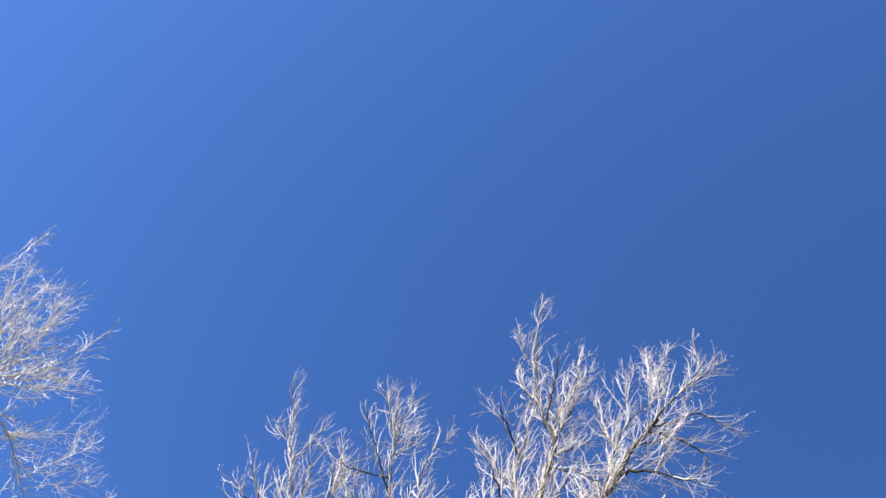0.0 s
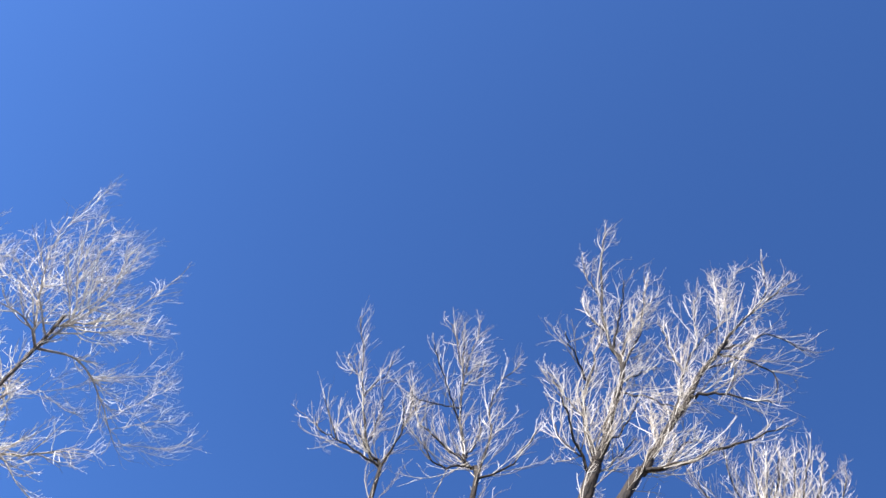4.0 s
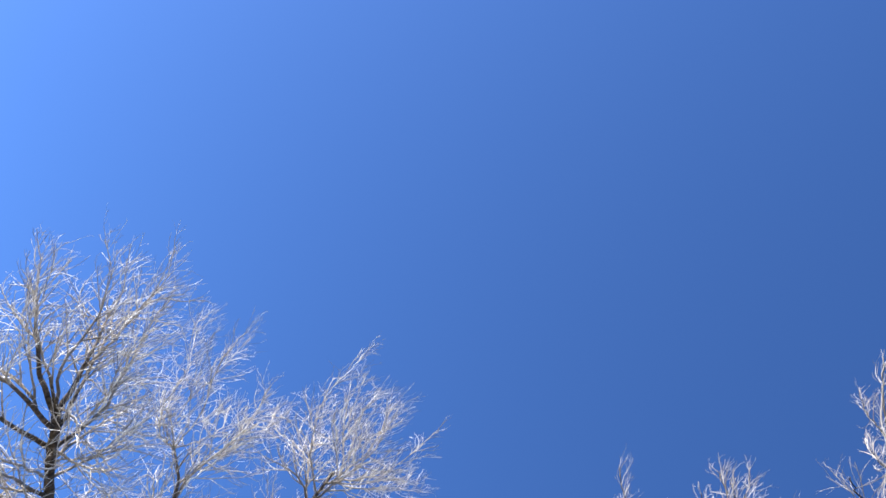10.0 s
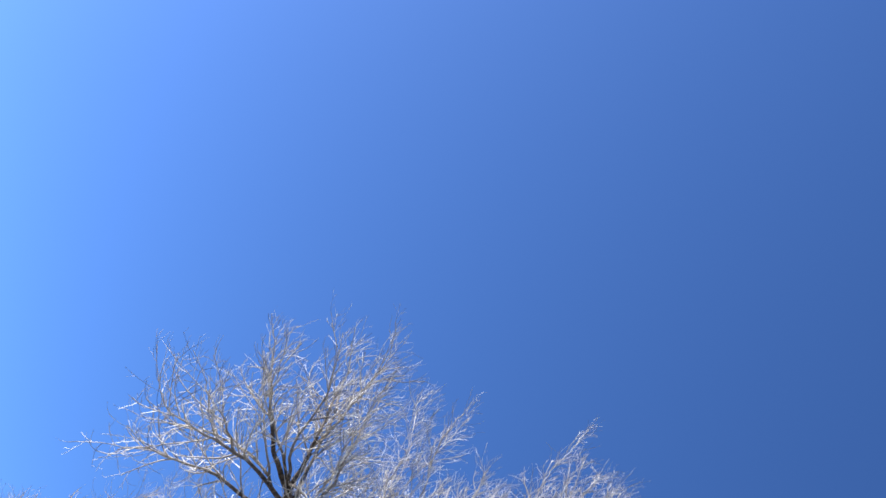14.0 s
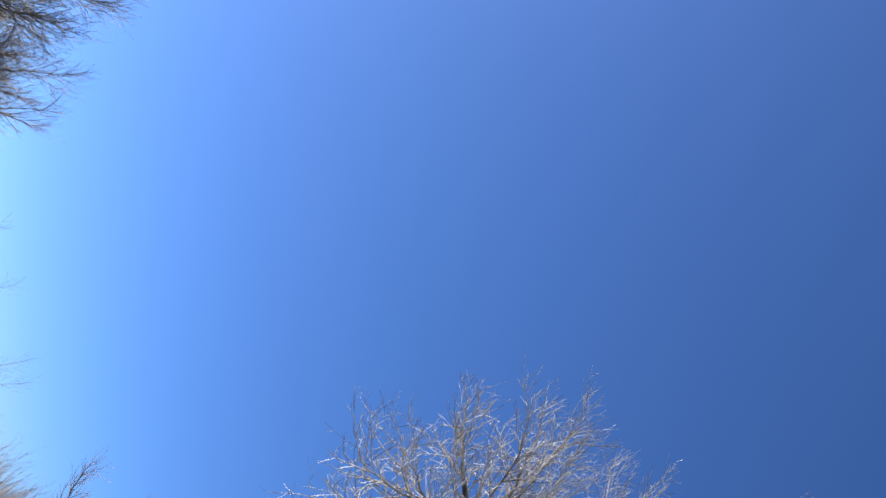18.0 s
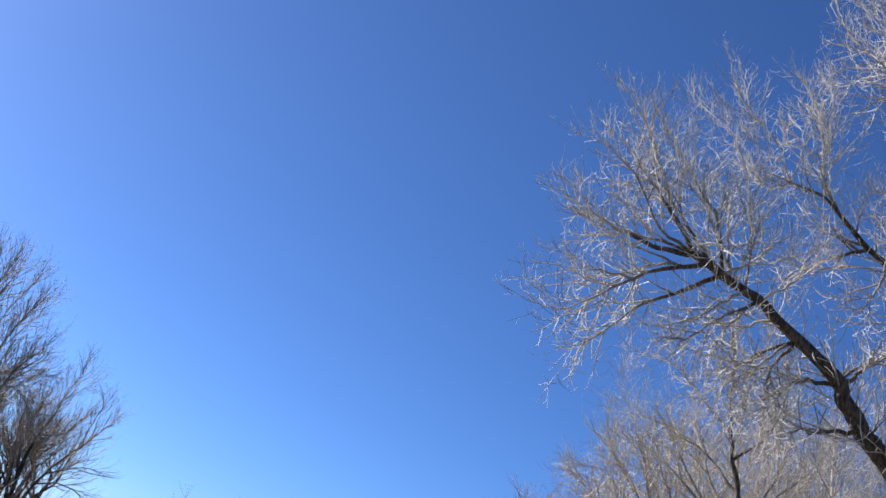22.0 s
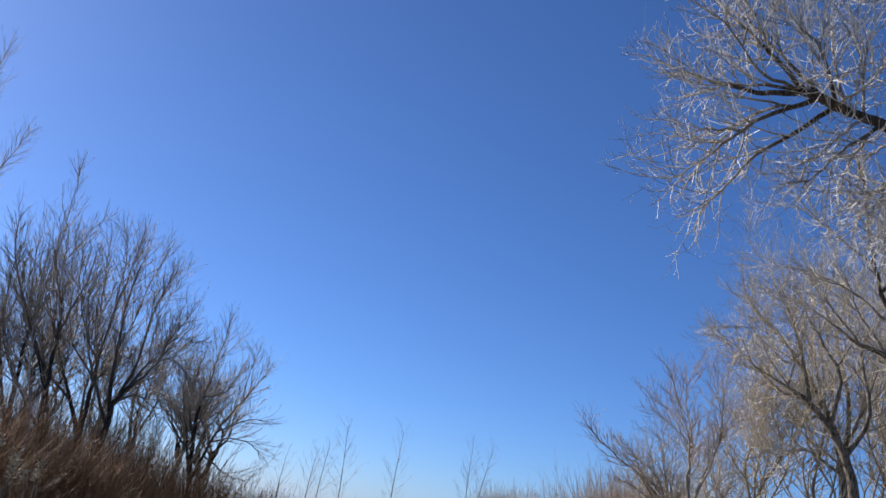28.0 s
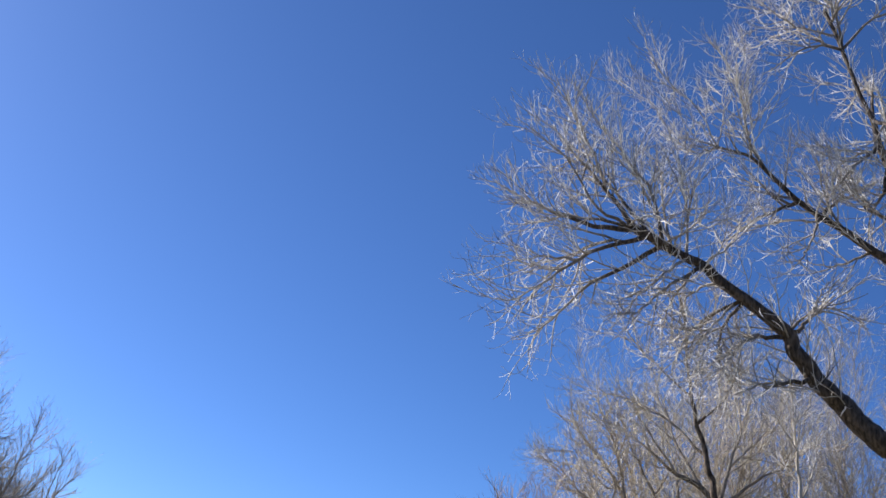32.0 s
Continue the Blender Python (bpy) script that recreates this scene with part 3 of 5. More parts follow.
tree("cottonwood_tree", "tall bare cottonwood with a dark forked trunk", "tree", [
    limb(0.186, 0.0356, 15.0, 15.0, (43.5, 20.8), (42.7, 23.1), (42.1, 25.5), (41.1, 28.9), (39.7, 32.9), (38.1, 37.1), (36.9, 39.5)),
    limb(0.069, 0.0255, 15.0, 15.0, (37.9, 37.6), (37.7, 39.4), (37.2, 40.1), (35.0, 41.1), (32.1, 42.6), (29.2, 44.0)),
    limb(0.059, 0.042, 15.0, 16.0, (42.6, 31.6), (41.6, 33.3), (40.6, 34.7), (39.9, 35.6)),
    limb(0.059, 0.0177, 15.0, 14.0, (37.7, 39.4), (39.0, 41.0), (39.1, 43.3), (38.6, 45.4), (38.4, 47.5)),
    limb(0.047, 0.0196, 15.0, 16.5, (37.7, 38.8), (39.5, 41.1), (41.1, 42.6), (42.8, 44.0)),
    limb(0.046, 0.0187, 15.0, 16.5, (38.1, 37.1), (36.3, 37.9), (34.7, 38.9), (33.3, 39.7), (30.8, 40.1), (30.3, 40.9)),
    limb(0.036, 0.0176, 15.52, 17.52, (35.1, 38.6), (33.2, 38.3), (31.9, 37.7), (30.3, 37.9)),
    limb(0.03, 0.018, 15.0, 15.5, (36.6, 40.4), (35.9, 41.9), (34.8, 42.8)),
    limb(0.042, 0.0169, 15.0, 13.8, (37.5, 39.7), (37.2, 41.9), (35.9, 43.8), (34.5, 45.7)),
    limb(0.048, 0.0167, 16.0, 15.2, (39.9, 35.6), (41.5, 37.8), (42.3, 39.7), (44.3, 41.7), (45.3, 43.7)),
    limb(0.035, 0.0187, 15.0, 16.2, (38.0, 37.4), (40.2, 38.9), (42.2, 38.9), (44.5, 38.5), (46.6, 37.9), (47.9, 37.5)),
    limb(0.044, 0.0195, 15.0, 16.8, (39.7, 32.9), (39.6, 34.6), (38.9, 34.7), (38.2, 33.9), (37.6, 32.5)),
    limb(0.037, 0.0156, 16.09, 14.69, (47.3, 37.7), (48.0, 38.6), (49.9, 40.3), (50.2, 41.8)),
    limb(0.031, 0.0183, 15.79, 16.99, (45.1, 38.3), (45.6, 40.9), (46.0, 42.6)),
    limb(0.031, 0.0173, 15.85, 16.35, (45.7, 38.2), (47.0, 40.1), (48.4, 41.4)),
    limb(0.03, 0.0179, 15.0, 16.0, (35.0, 41.1), (33.6, 43.3), (32.8, 44.7)),
    limb(0.035, 0.015, 15.0, 14.0, (37.7, 39.3), (36.1, 40.0), (33.7, 40.8), (32.1, 42.0)),
    limb(0.053, 0.0205, 15.0, 13.5, (40.4, 31.1), (43.4, 33.4), (45.0, 35.4), (46.7, 36.7)),
    limb(0.036, 0.0172, 15.94, 14.94, (40.1, 35.4), (40.7, 36.4), (42.6, 36.8), (44.0, 37.5)),
    limb(0.059, 0.0231, 15.0, 14.0, (37.3, 38.7), (38.4, 40.6), (39.2, 42.4)),
    limb(0.062, 0.0242, 15.0, 17.0, (41.6, 27.4), (39.6, 28.3), (38.6, 29.7), (37.5, 30.9)),
    limb(0.092, 0.0195, 15.0, 13.8, (41.8, 26.5), (43.3, 27.7), (44.9, 28.7), (46.1, 30.2)),
    limb(0.092, 0.0277, 15.0, 16.5, (42.0, 25.9), (43.7, 25.5), (45.6, 24.6), (48.1, 24.4)),
    limb(0.055, 0.0191, 15.0, 13.0, (39.6, 33.2), (42.3, 32.3), (43.1, 33.9)),
    limb(0.045, 0.0183, 15.0, 16.5, (38.8, 35.2), (36.8, 35.6), (35.3, 34.5)),
    limb(0.043, 0.0141, 15.0, 13.5, (40.1, 31.8), (38.3, 30.6), (36.7, 29.0)),
    limb(0.15, 0.0259, 15.0, 14.2, (42.5, 24.0), (41.0, 24.8), (38.1, 26.7), (35.4, 28.5), (33.4, 30.3), (31.5, 31.7), (29.1, 32.2), (26.6, 32.7), (24.5, 33.3)),
    limb(0.062, 0.018, 14.51, 15.31, (31.6, 31.6), (31.3, 33.5), (30.9, 35.5), (29.5, 37.6), (28.2, 38.9)),
    limb(0.042, 0.0151, 14.4, 13.6, (29.1, 32.2), (27.8, 34.4), (26.0, 35.9), (24.5, 37.6), (23.9, 39.8)),
    limb(0.029, 0.0163, 14.43, 14.03, (29.7, 32.1), (28.3, 31.7), (27.1, 32.6)),
    limb(0.041, 0.0146, 14.69, 13.49, (35.2, 28.7), (32.6, 27.8), (30.8, 26.6), (29.8, 25.4)),
    limb(0.036, 0.0161, 14.3, 15.0, (26.6, 32.7), (24.6, 34.6), (22.3, 35.9), (21.9, 37.2)),
    limb(0.034, 0.0173, 14.91, 15.81, (30.9, 35.5), (31.5, 37.2), (30.2, 38.5)),
    limb(0.041, 0.0172, 14.72, 16.22, (35.9, 28.2), (37.7, 29.4), (38.7, 30.4)),
    limb(0.031, 0.0166, 14.45, 15.65, (30.4, 31.9), (30.3, 34.6), (28.2, 36.4)),
    limb(0.03, 0.0124, 14.75, 13.25, (36.6, 27.7), (35.5, 25.7), (34.2, 24.6)),
    limb(0.031, 0.0163, 14.44, 14.94, (29.9, 32.0), (28.1, 32.1), (26.6, 32.4), (25.3, 33.2)),
    limb(0.050, 0.009, 15.0, 14.0, (32.9, 30.4), (31.8, 32.2), (31.4, 34.2), (30.7, 36.2), (29.3, 37.9), (27.8, 39.2)),
    limb(0.045, 0.009, 15.0, 14.4, (29.4, 31.6), (27.5, 33.5), (26.4, 35.7), (25.2, 37.8), (24.0, 39.6)),
    limb(0.032, 0.009, 15.0, 15.7, (28.2, 31.9), (25.7, 34.3), (23.7, 35.3), (22.1, 36.2)),
    limb(0.050, 0.009, 15.0, 15.2, (36.0, 28.0), (33.8, 27.9), (32.1, 27.3), (30.8, 26.6)),
    limb(0.040, 0.009, 15.0, 14.0, (38.1, 37.1), (35.9, 37.5), (33.8, 36.7), (31.8, 35.8)),
    limb(0.040, 0.009, 15.0, 14.8, (37.8, 37.7), (34.9, 38.6), (33.0, 39.8), (31.2, 41.3), (28.8, 43.7)),
    limb(0.032, 0.009, 15.0, 14.9, (34.6, 39.2), (34.9, 41.0), (32.4, 43.1), (31.0, 44.4)),
    limb(0.040, 0.009, 15.0, 14.2, (37.6, 39.0), (37.0, 41.9), (35.3, 44.1), (34.1, 45.8)),
    limb(0.050, 0.009, 15.0, 15.6, (40.4, 31.7), (38.3, 31.4), (36.6, 30.1), (35.2, 29.9)),
    limb(0.045, 0.009, 15.0, 14.1, (40.7, 30.5), (39.9, 28.5), (38.4, 29.3), (37.5, 30.7)),
    limb(0.032, 0.009, 15.0, 14.7, (40.5, 27.7), (39.1, 28.5), (38.2, 30.3), (36.6, 31.8)),
    limb(0.030, 0.009, 15.0, 15.0, (37.8, 27.3), (36.7, 29.0), (36.1, 31.6), (34.5, 32.9)),
    limb(0.030, 0.009, 15.0, 14.8, (34.5, 28.9), (32.4, 29.9), (30.9, 30.4), (30.4, 29.4)),
    limb(0.030, 0.009, 15.0, 15.2, (39.3, 25.8), (37.6, 25.2), (36.1, 25.2), (34.6, 26.0)),
], BARK_DARK, TWIG_PALE, 21, COTTON_PALE, "leaning cottonwoods", reach=0.88, skew=0.95, tip=0.005, white=[
    limb(0.036, 0.012, 14.6, 14.2, (30.0, 31.7), (28.5, 31.4), (27.2, 32.2), (26.3, 33.3)),
    limb(0.042, 0.012, 14.6, 14.2, (32.4, 31.0), (32.0, 32.3), (31.8, 34.0), (30.9, 35.9), (29.5, 37.6)),
    limb(0.03, 0.012, 14.6, 14.2, (35.2, 30.2), (35.2, 30.6), (34.4, 31.2), (33.7, 32.2)),
    limb(0.032, 0.012, 14.6, 14.2, (37.1, 40.9), (35.9, 41.6), (34.8, 42.0), (33.9, 42.8)),
    limb(0.03, 0.012, 14.6, 14.2, (35.7, 39.5), (34.1, 40.5), (32.8, 41.8), (31.7, 42.9)),
    limb(0.03, 0.012, 14.6, 14.2, (31.6, 41.5), (30.7, 42.6), (30.0, 44.1), (29.2, 44.9))])
tree("cottonwood_tree", "bare cottonwood leaning far over with drooping branches", "tree", [
    limb(0.202, 0.0777, 13.4, 12.6, (41.7, 13.8), (39.5, 15.3), (37.6, 17.0), (35.7, 19.2), (34.5, 21.0), (32.3, 22.8), (29.2, 25.0), (26.8, 26.0), (24.7, 27.0)),
    limb(0.06, 0.0126, 12.6, 13.2, (24.7, 27.0), (22.7, 29.0), (20.6, 30.8), (18.3, 32.5), (15.8, 33.8)),
    limb(0.028, 0.0135, 12.9, 13.7, (20.6, 30.8), (19.1, 30.4), (16.9, 29.5)),
    limb(0.036, 0.013, 12.78, 12.18, (22.3, 29.3), (20.8, 32.1), (19.1, 34.4), (17.2, 36.6)),
    limb(0.06, 0.0144, 12.6, 13.6, (24.7, 27.0), (21.2, 27.1), (18.0, 27.9), (15.6, 28.6), (13.4, 29.9)),
    limb(0.052, 0.0115, 12.63, 11.63, (25.3, 26.7), (21.8, 25.4), (19.4, 23.7), (17.0, 22.0), (14.3, 22.1)),
    limb(0.052, 0.0124, 12.66, 12.96, (26.0, 26.3), (22.6, 24.2), (20.2, 21.8), (18.5, 19.6), (18.7, 17.3)),
    limb(0.043, 0.0138, 12.6, 14.2, (25.0, 26.6), (22.3, 26.1), (19.8, 24.4), (18.2, 22.2), (16.5, 20.0)),
    limb(0.028, 0.0157, 12.65, 11.45, (24.1, 27.0), (25.5, 27.9), (26.5, 27.7), (27.3, 27.2)),
    limb(0.043, 0.0128, 12.69, 12.19, (26.6, 26.1), (25.7, 28.9), (23.6, 31.4), (20.8, 34.0), (20.1, 35.6)),
    limb(0.034, 0.014, 12.73, 13.73, (27.5, 25.7), (26.6, 28.5), (25.9, 30.9), (23.4, 32.9)),
    limb(0.043, 0.0121, 12.8, 11.6, (29.2, 25.0), (27.1, 23.7), (25.4, 22.2), (24.2, 21.1)),
    limb(0.043, 0.0164, 12.87, 14.27, (31.4, 23.4), (28.9, 21.7), (27.7, 19.4), (27.6, 17.6)),
    limb(0.043, 0.0216, 12.86, 13.46, (31.2, 23.6), (30.2, 21.5), (30.4, 19.3), (31.2, 18.3)),
    limb(0.03, 0.0112, 12.69, 11.49, (26.6, 26.1), (28.7, 27.6), (29.5, 29.1)),
    limb(0.026, 0.0138, 12.8, 14.2, (29.2, 25.0), (31.2, 26.8), (31.5, 28.4)),
    limb(0.031, 0.0114, 12.9, 11.9, (23.0, 26.3), (20.0, 26.9), (18.2, 27.2), (17.6, 26.4)),
    limb(0.025, 0.0111, 12.31, 11.81, (21.2, 25.0), (18.6, 24.9), (16.8, 24.3), (15.2, 24.7)),
    limb(0.051, 0.0154, 13.01, 12.01, (34.6, 20.9), (32.3, 20.7), (31.0, 19.5), (30.4, 17.8)),
    limb(0.051, 0.0147, 13.13, 11.53, (36.2, 18.6), (34.0, 18.3), (32.0, 17.9), (30.4, 16.8)),
    limb(0.034, 0.013, 13.01, 14.21, (34.6, 20.9), (36.3, 22.6), (37.9, 22.3), (39.7, 21.3)),
    limb(0.045, 0.009, 12.8, 13.4, (27.4, 26.2), (26.2, 27.9), (24.7, 30.0), (23.4, 31.7), (21.4, 33.5), (20.3, 35.4)),
    limb(0.045, 0.009, 12.8, 13.9, (25.3, 26.8), (23.0, 29.2), (20.8, 31.3), (19.7, 33.5), (17.6, 36.1)),
    limb(0.040, 0.009, 12.8, 12.3, (24.5, 26.8), (22.0, 27.9), (19.6, 30.7), (17.4, 32.0), (15.6, 33.5)),
    limb(0.040, 0.009, 12.8, 13.2, (24.8, 26.9), (22.4, 27.3), (19.6, 27.5), (16.9, 28.1), (14.6, 29.3)),
    limb(0.032, 0.009, 12.8, 13.3, (28.5, 25.6), (28.2, 28.5), (27.3, 30.8), (26.3, 33.0)),
    limb(0.025, 0.009, 12.8, 12.3, (27.5, 25.9), (28.0, 27.3), (28.4, 29.3), (28.5, 30.9)),
    limb(0.030, 0.009, 12.8, 11.6, (27.5, 25.1), (26.1, 24.0), (24.8, 22.6), (24.3, 21.2)),
    limb(0.030, 0.009, 12.8, 13.9, (28.5, 24.8), (27.4, 23.1), (26.9, 21.0), (27.1, 19.2)),
    limb(0.030, 0.009, 12.8, 12.3, (31.4, 23.1), (30.1, 21.8), (29.1, 19.8), (29.0, 17.9)),
    limb(0.032, 0.009, 12.9, 13.6, (32.3, 21.5), (30.8, 21.1), (30.1, 19.4), (29.7, 17.4)),
    limb(0.03, 0.009, 12.9, 12.5, (32.0, 21.8), (30.4, 21.4), (29.3, 19.4), (28.9, 17.3)),
    limb(0.03, 0.009, 12.9, 13.1, (32.8, 20.9), (31.3, 20.1), (30.7, 18.5), (30.4, 16.8)),
    limb(0.055, 0.009, 12.9, 13.5, (34.5, 20.9), (35.4, 21.6), (36.3, 22.4), (37.5, 22.3), (38.8, 21.3)),
    limb(0.035, 0.009, 12.9, 13.3, (35.9, 22.1), (36.4, 23.6), (37.1, 24.5)),
    limb(0.03, 0.009, 12.9, 13.7, (29.5, 24.1), (28.1, 23.3), (27.8, 21.9), (28.1, 20.3)),
], BARK_DARK, TWIG_GREY, 23, COTTON, "leaning cottonwoods", steep=0.9, base_turn=0.9, reach=0.91, skew=0.95, tip=0.005, start=0.2, slim=0.86, taper=0.5, white=[
    limb(0.036, 0.012, 12.6, 12.2, (27.1, 27.5), (26.1, 27.7), (25.2, 27.8), (24.3, 27.3)),
    limb(0.03, 0.012, 12.6, 12.2, (25.9, 29.0), (24.6, 30.3), (23.7, 31.1), (23.2, 32.2)),
    limb(0.026, 0.012, 12.6, 12.2, (30.0, 20.1), (30.5, 19.4), (31.4, 18.8), (31.8, 18.5)),
    limb(0.028, 0.012, 12.6, 12.2, (28.2, 27.0), (28.9, 27.4), (28.8, 28.4))])
tree("cottonwood_tree", "bare grey tree behind the leaning cottonwood", "tree", [
    limb(0.118, 0.0378, 19.0, 19.0, (30.8, 10.1), (29.9, 13.5), (28.9, 17.0), (28.4, 20.6), (27.9, 23.0)),
    limb(0.073, 0.0261, 19.0, 19.8, (28.9, 17.3), (26.9, 18.8), (25.0, 20.4), (23.8, 22.3)),
    limb(0.06, 0.0237, 19.0, 18.0, (29.3, 15.4), (31.1, 17.5), (31.7, 20.2), (31.3, 22.1)),
    limb(0.048, 0.0196, 19.0, 20.5, (29.7, 14.1), (27.4, 15.9), (25.0, 16.8), (22.5, 17.0)),
    limb(0.049, 0.0181, 19.0, 18.0, (28.5, 20.0), (29.9, 22.1), (30.5, 24.1)),
    limb(0.038, 0.0186, 19.48, 20.48, (25.4, 20.1), (23.6, 20.6), (22.2, 20.1)),
], BARK_DARK, TWIG_THICKET, 24, BEHIND, "trees behind", slim=0.72, tip=0.004, start=0.2)

tree("pale_sapling", "slender pale-barked bare tree in the thicket", "tree", [
    limb(0.061, 0.0226, 22, 22, (35.3, 10.6), (35.1, 12.7), (34.9, 14.9), (34.8, 16.4), (34.6, 18.4)),
    limb(0.034, 0.0186, 22.0, 22.6, (35.2, 11.7), (35.9, 13.7), (36.1, 15.6)),
    limb(0.031, 0.0178, 22.0, 21.4, (34.9, 14.5), (34.2, 15.8), (33.7, 17.0)),
    limb(0.028, 0.0173, 22.0, 22.5, (34.8, 16.2), (35.6, 17.1), (35.8, 18.1)),
], BARK_STEM, TWIG_GREY, 25, WOODLAND, "trees behind")

# ---- the wood's edge beyond the clearing ----
tree("woodland_tree", "grey bare tree with a leaning forked trunk", "tree", [
    limb(0.198, 0.0427, 27, 27, (27.6, 3.5), (27.2, 7.0), (26.1, 9.5), (24.6, 12.0), (22.6, 14.1), (21.8, 15.2)),
    limb(0.116, 0.024, 27.0, 25.5, (27.1, 7.2), (25.5, 9.3), (23.9, 9.8), (22.3, 11.3), (19.9, 12.9)),
    limb(0.133, 0.0361, 27.0, 28.5, (27.3, 5.7), (27.6, 9.8), (26.9, 13.0), (27.5, 15.5)),
    limb(0.059, 0.0232, 27.0, 28.5, (24.9, 11.6), (23.2, 12.4), (21.3, 12.6), (19.5, 12.7)),
    limb(0.067, 0.0229, 27.0, 25.8, (26.1, 9.5), (25.7, 12.2), (24.4, 14.1), (24.0, 16.0)),
    limb(0.1, 0.0325, 27.0, 26.0, (27.2, 6.7), (28.7, 9.9), (29.3, 12.5)),
    limb(0.067, 0.0251, 27.0, 29.0, (26.4, 8.8), (24.6, 8.3), (23.0, 9.4), (21.8, 9.6)),
    limb(0.066, 0.0219, 27.0, 25.5, (27.4, 5.1), (25.3, 6.5), (24.1, 6.0), (22.9, 6.5)),
], BARK_THICKET, TWIG_THICKET, 31, BEHIND, "trees behind", slim=0.72, tip=0.004, start=0.2)
tree("thicket_tree", "small bare tree with reddish brown stems", "tree", [
    limb(0.073, 0.0223, 24, 24, (19.2, 1.6), (19.1, 4.1), (19.1, 6.1), (18.4, 8.3), (17.6, 10.4)),
    limb(0.066, 0.0233, 24.0, 25.0, (20.4, 2.1), (20.0, 4.9), (19.6, 6.8), (18.8, 9.0), (19.1, 10.7)),
    limb(0.073, 0.0217, 24.0, 23.2, (22.2, 2.0), (22.1, 4.5), (21.9, 6.7), (21.2, 9.2), (21.3, 11.5)),
    limb(0.066, 0.0231, 24.0, 25.0, (20.4, 2.1), (20.9, 5.3), (21.3, 7.0), (22.1, 8.0)),
    limb(0.045, 0.0189, 24.41, 23.61, (19.7, 6.1), (18.4, 7.0), (16.6, 8.1)),
    limb(0.044, 0.0199, 24.0, 24.8, (19.1, 5.7), (18.0, 7.6), (16.9, 8.8)),
    limb(0.043, 0.0197, 23.53, 24.33, (21.6, 7.6), (20.5, 9.2), (19.9, 11.1)),
], BARK_THICKET, TWIG_RED, 32, WOODLAND, "trees behind", slim=0.72, tip=0.004, start=0.2)
tree("thicket_tree", "low bare tree with slanting brown stems", "tree", [
    limb(0.08, 0.0232, 29, 29, (18.4, 1.5), (16.7, 3.8), (14.6, 5.2), (13.0, 6.6)),
    limb(0.08, 0.024, 29.0, 30.0, (18.4, 1.5), (17.3, 4.2), (15.5, 5.3), (14.4, 6.6)),
    limb(0.062, 0.0223, 29.0, 28.0, (18.0, 2.1), (16.0, 3.4), (14.9, 3.6)),
    limb(0.071, 0.0224, 29.0, 28.0, (18.4, 1.5), (17.9, 4.0), (17.5, 5.9), (16.7, 7.1)),
], BARK_THICKET, TWIG_RED, 33, WOODLAND, "trees behind", reach=0.85, slim=0.72, tip=0.004, start=0.2)
tree("thicket_tree", "pale grey bare tree with arching limbs in the thicket", "tree", [
    limb(0.13, 0.010, 24.5, 24.6, (28.0, 4.6), (27.4, 6.7), (25.8, 9.0), (24.6, 9.9), (22.6, 11.0), (21.3, 12.2), (19.9, 12.8)),
    limb(0.06, 0.010, 24.5, 24.1, (24.6, 9.9), (24.8, 11.5), (24.1, 12.8), (22.8, 14.0), (21.8, 15.2), (21.4, 17.2)),
    limb(0.06, 0.010, 24.5, 24.2, (25.8, 9.0), (25.1, 12.2), (24.4, 14.1), (23.4, 16.0), (22.9, 18.0)),
    limb(0.07, 0.010, 24.5, 24.2, (26.4, 8.3), (27.0, 11.0), (26.0, 12.9), (25.0, 14.8), (24.3, 16.7)),
    limb(0.08, 0.010, 24.5, 25.7, (27.4, 6.7), (28.6, 8.7), (28.4, 11.2), (28.1, 13.0), (27.5, 14.9), (26.8, 17.1)),
    limb(0.05, 0.010, 24.5, 24.8, (27.0, 11.0), (27.8, 12.7), (28.4, 14.3), (28.0, 16.2)),
    limb(0.05, 0.010, 24.5, 24.9, (24.6, 9.9), (23.9, 10.8), (22.9, 11.7), (21.7, 11.3)),
    limb(0.04, 0.010, 24.5, 24.1, (27.7, 5.8), (26.2, 6.6), (24.7, 6.4), (23.5, 6.6)),
    limb(0.04, 0.010, 24.5, 24.9, (25.1, 12.2), (24.2, 11.5), (22.5, 13.0), (21.5, 13.9)),
], BARK_THICKET, TWIG_THICKET, 42, BEHIND, "trees behind", start=0.1)
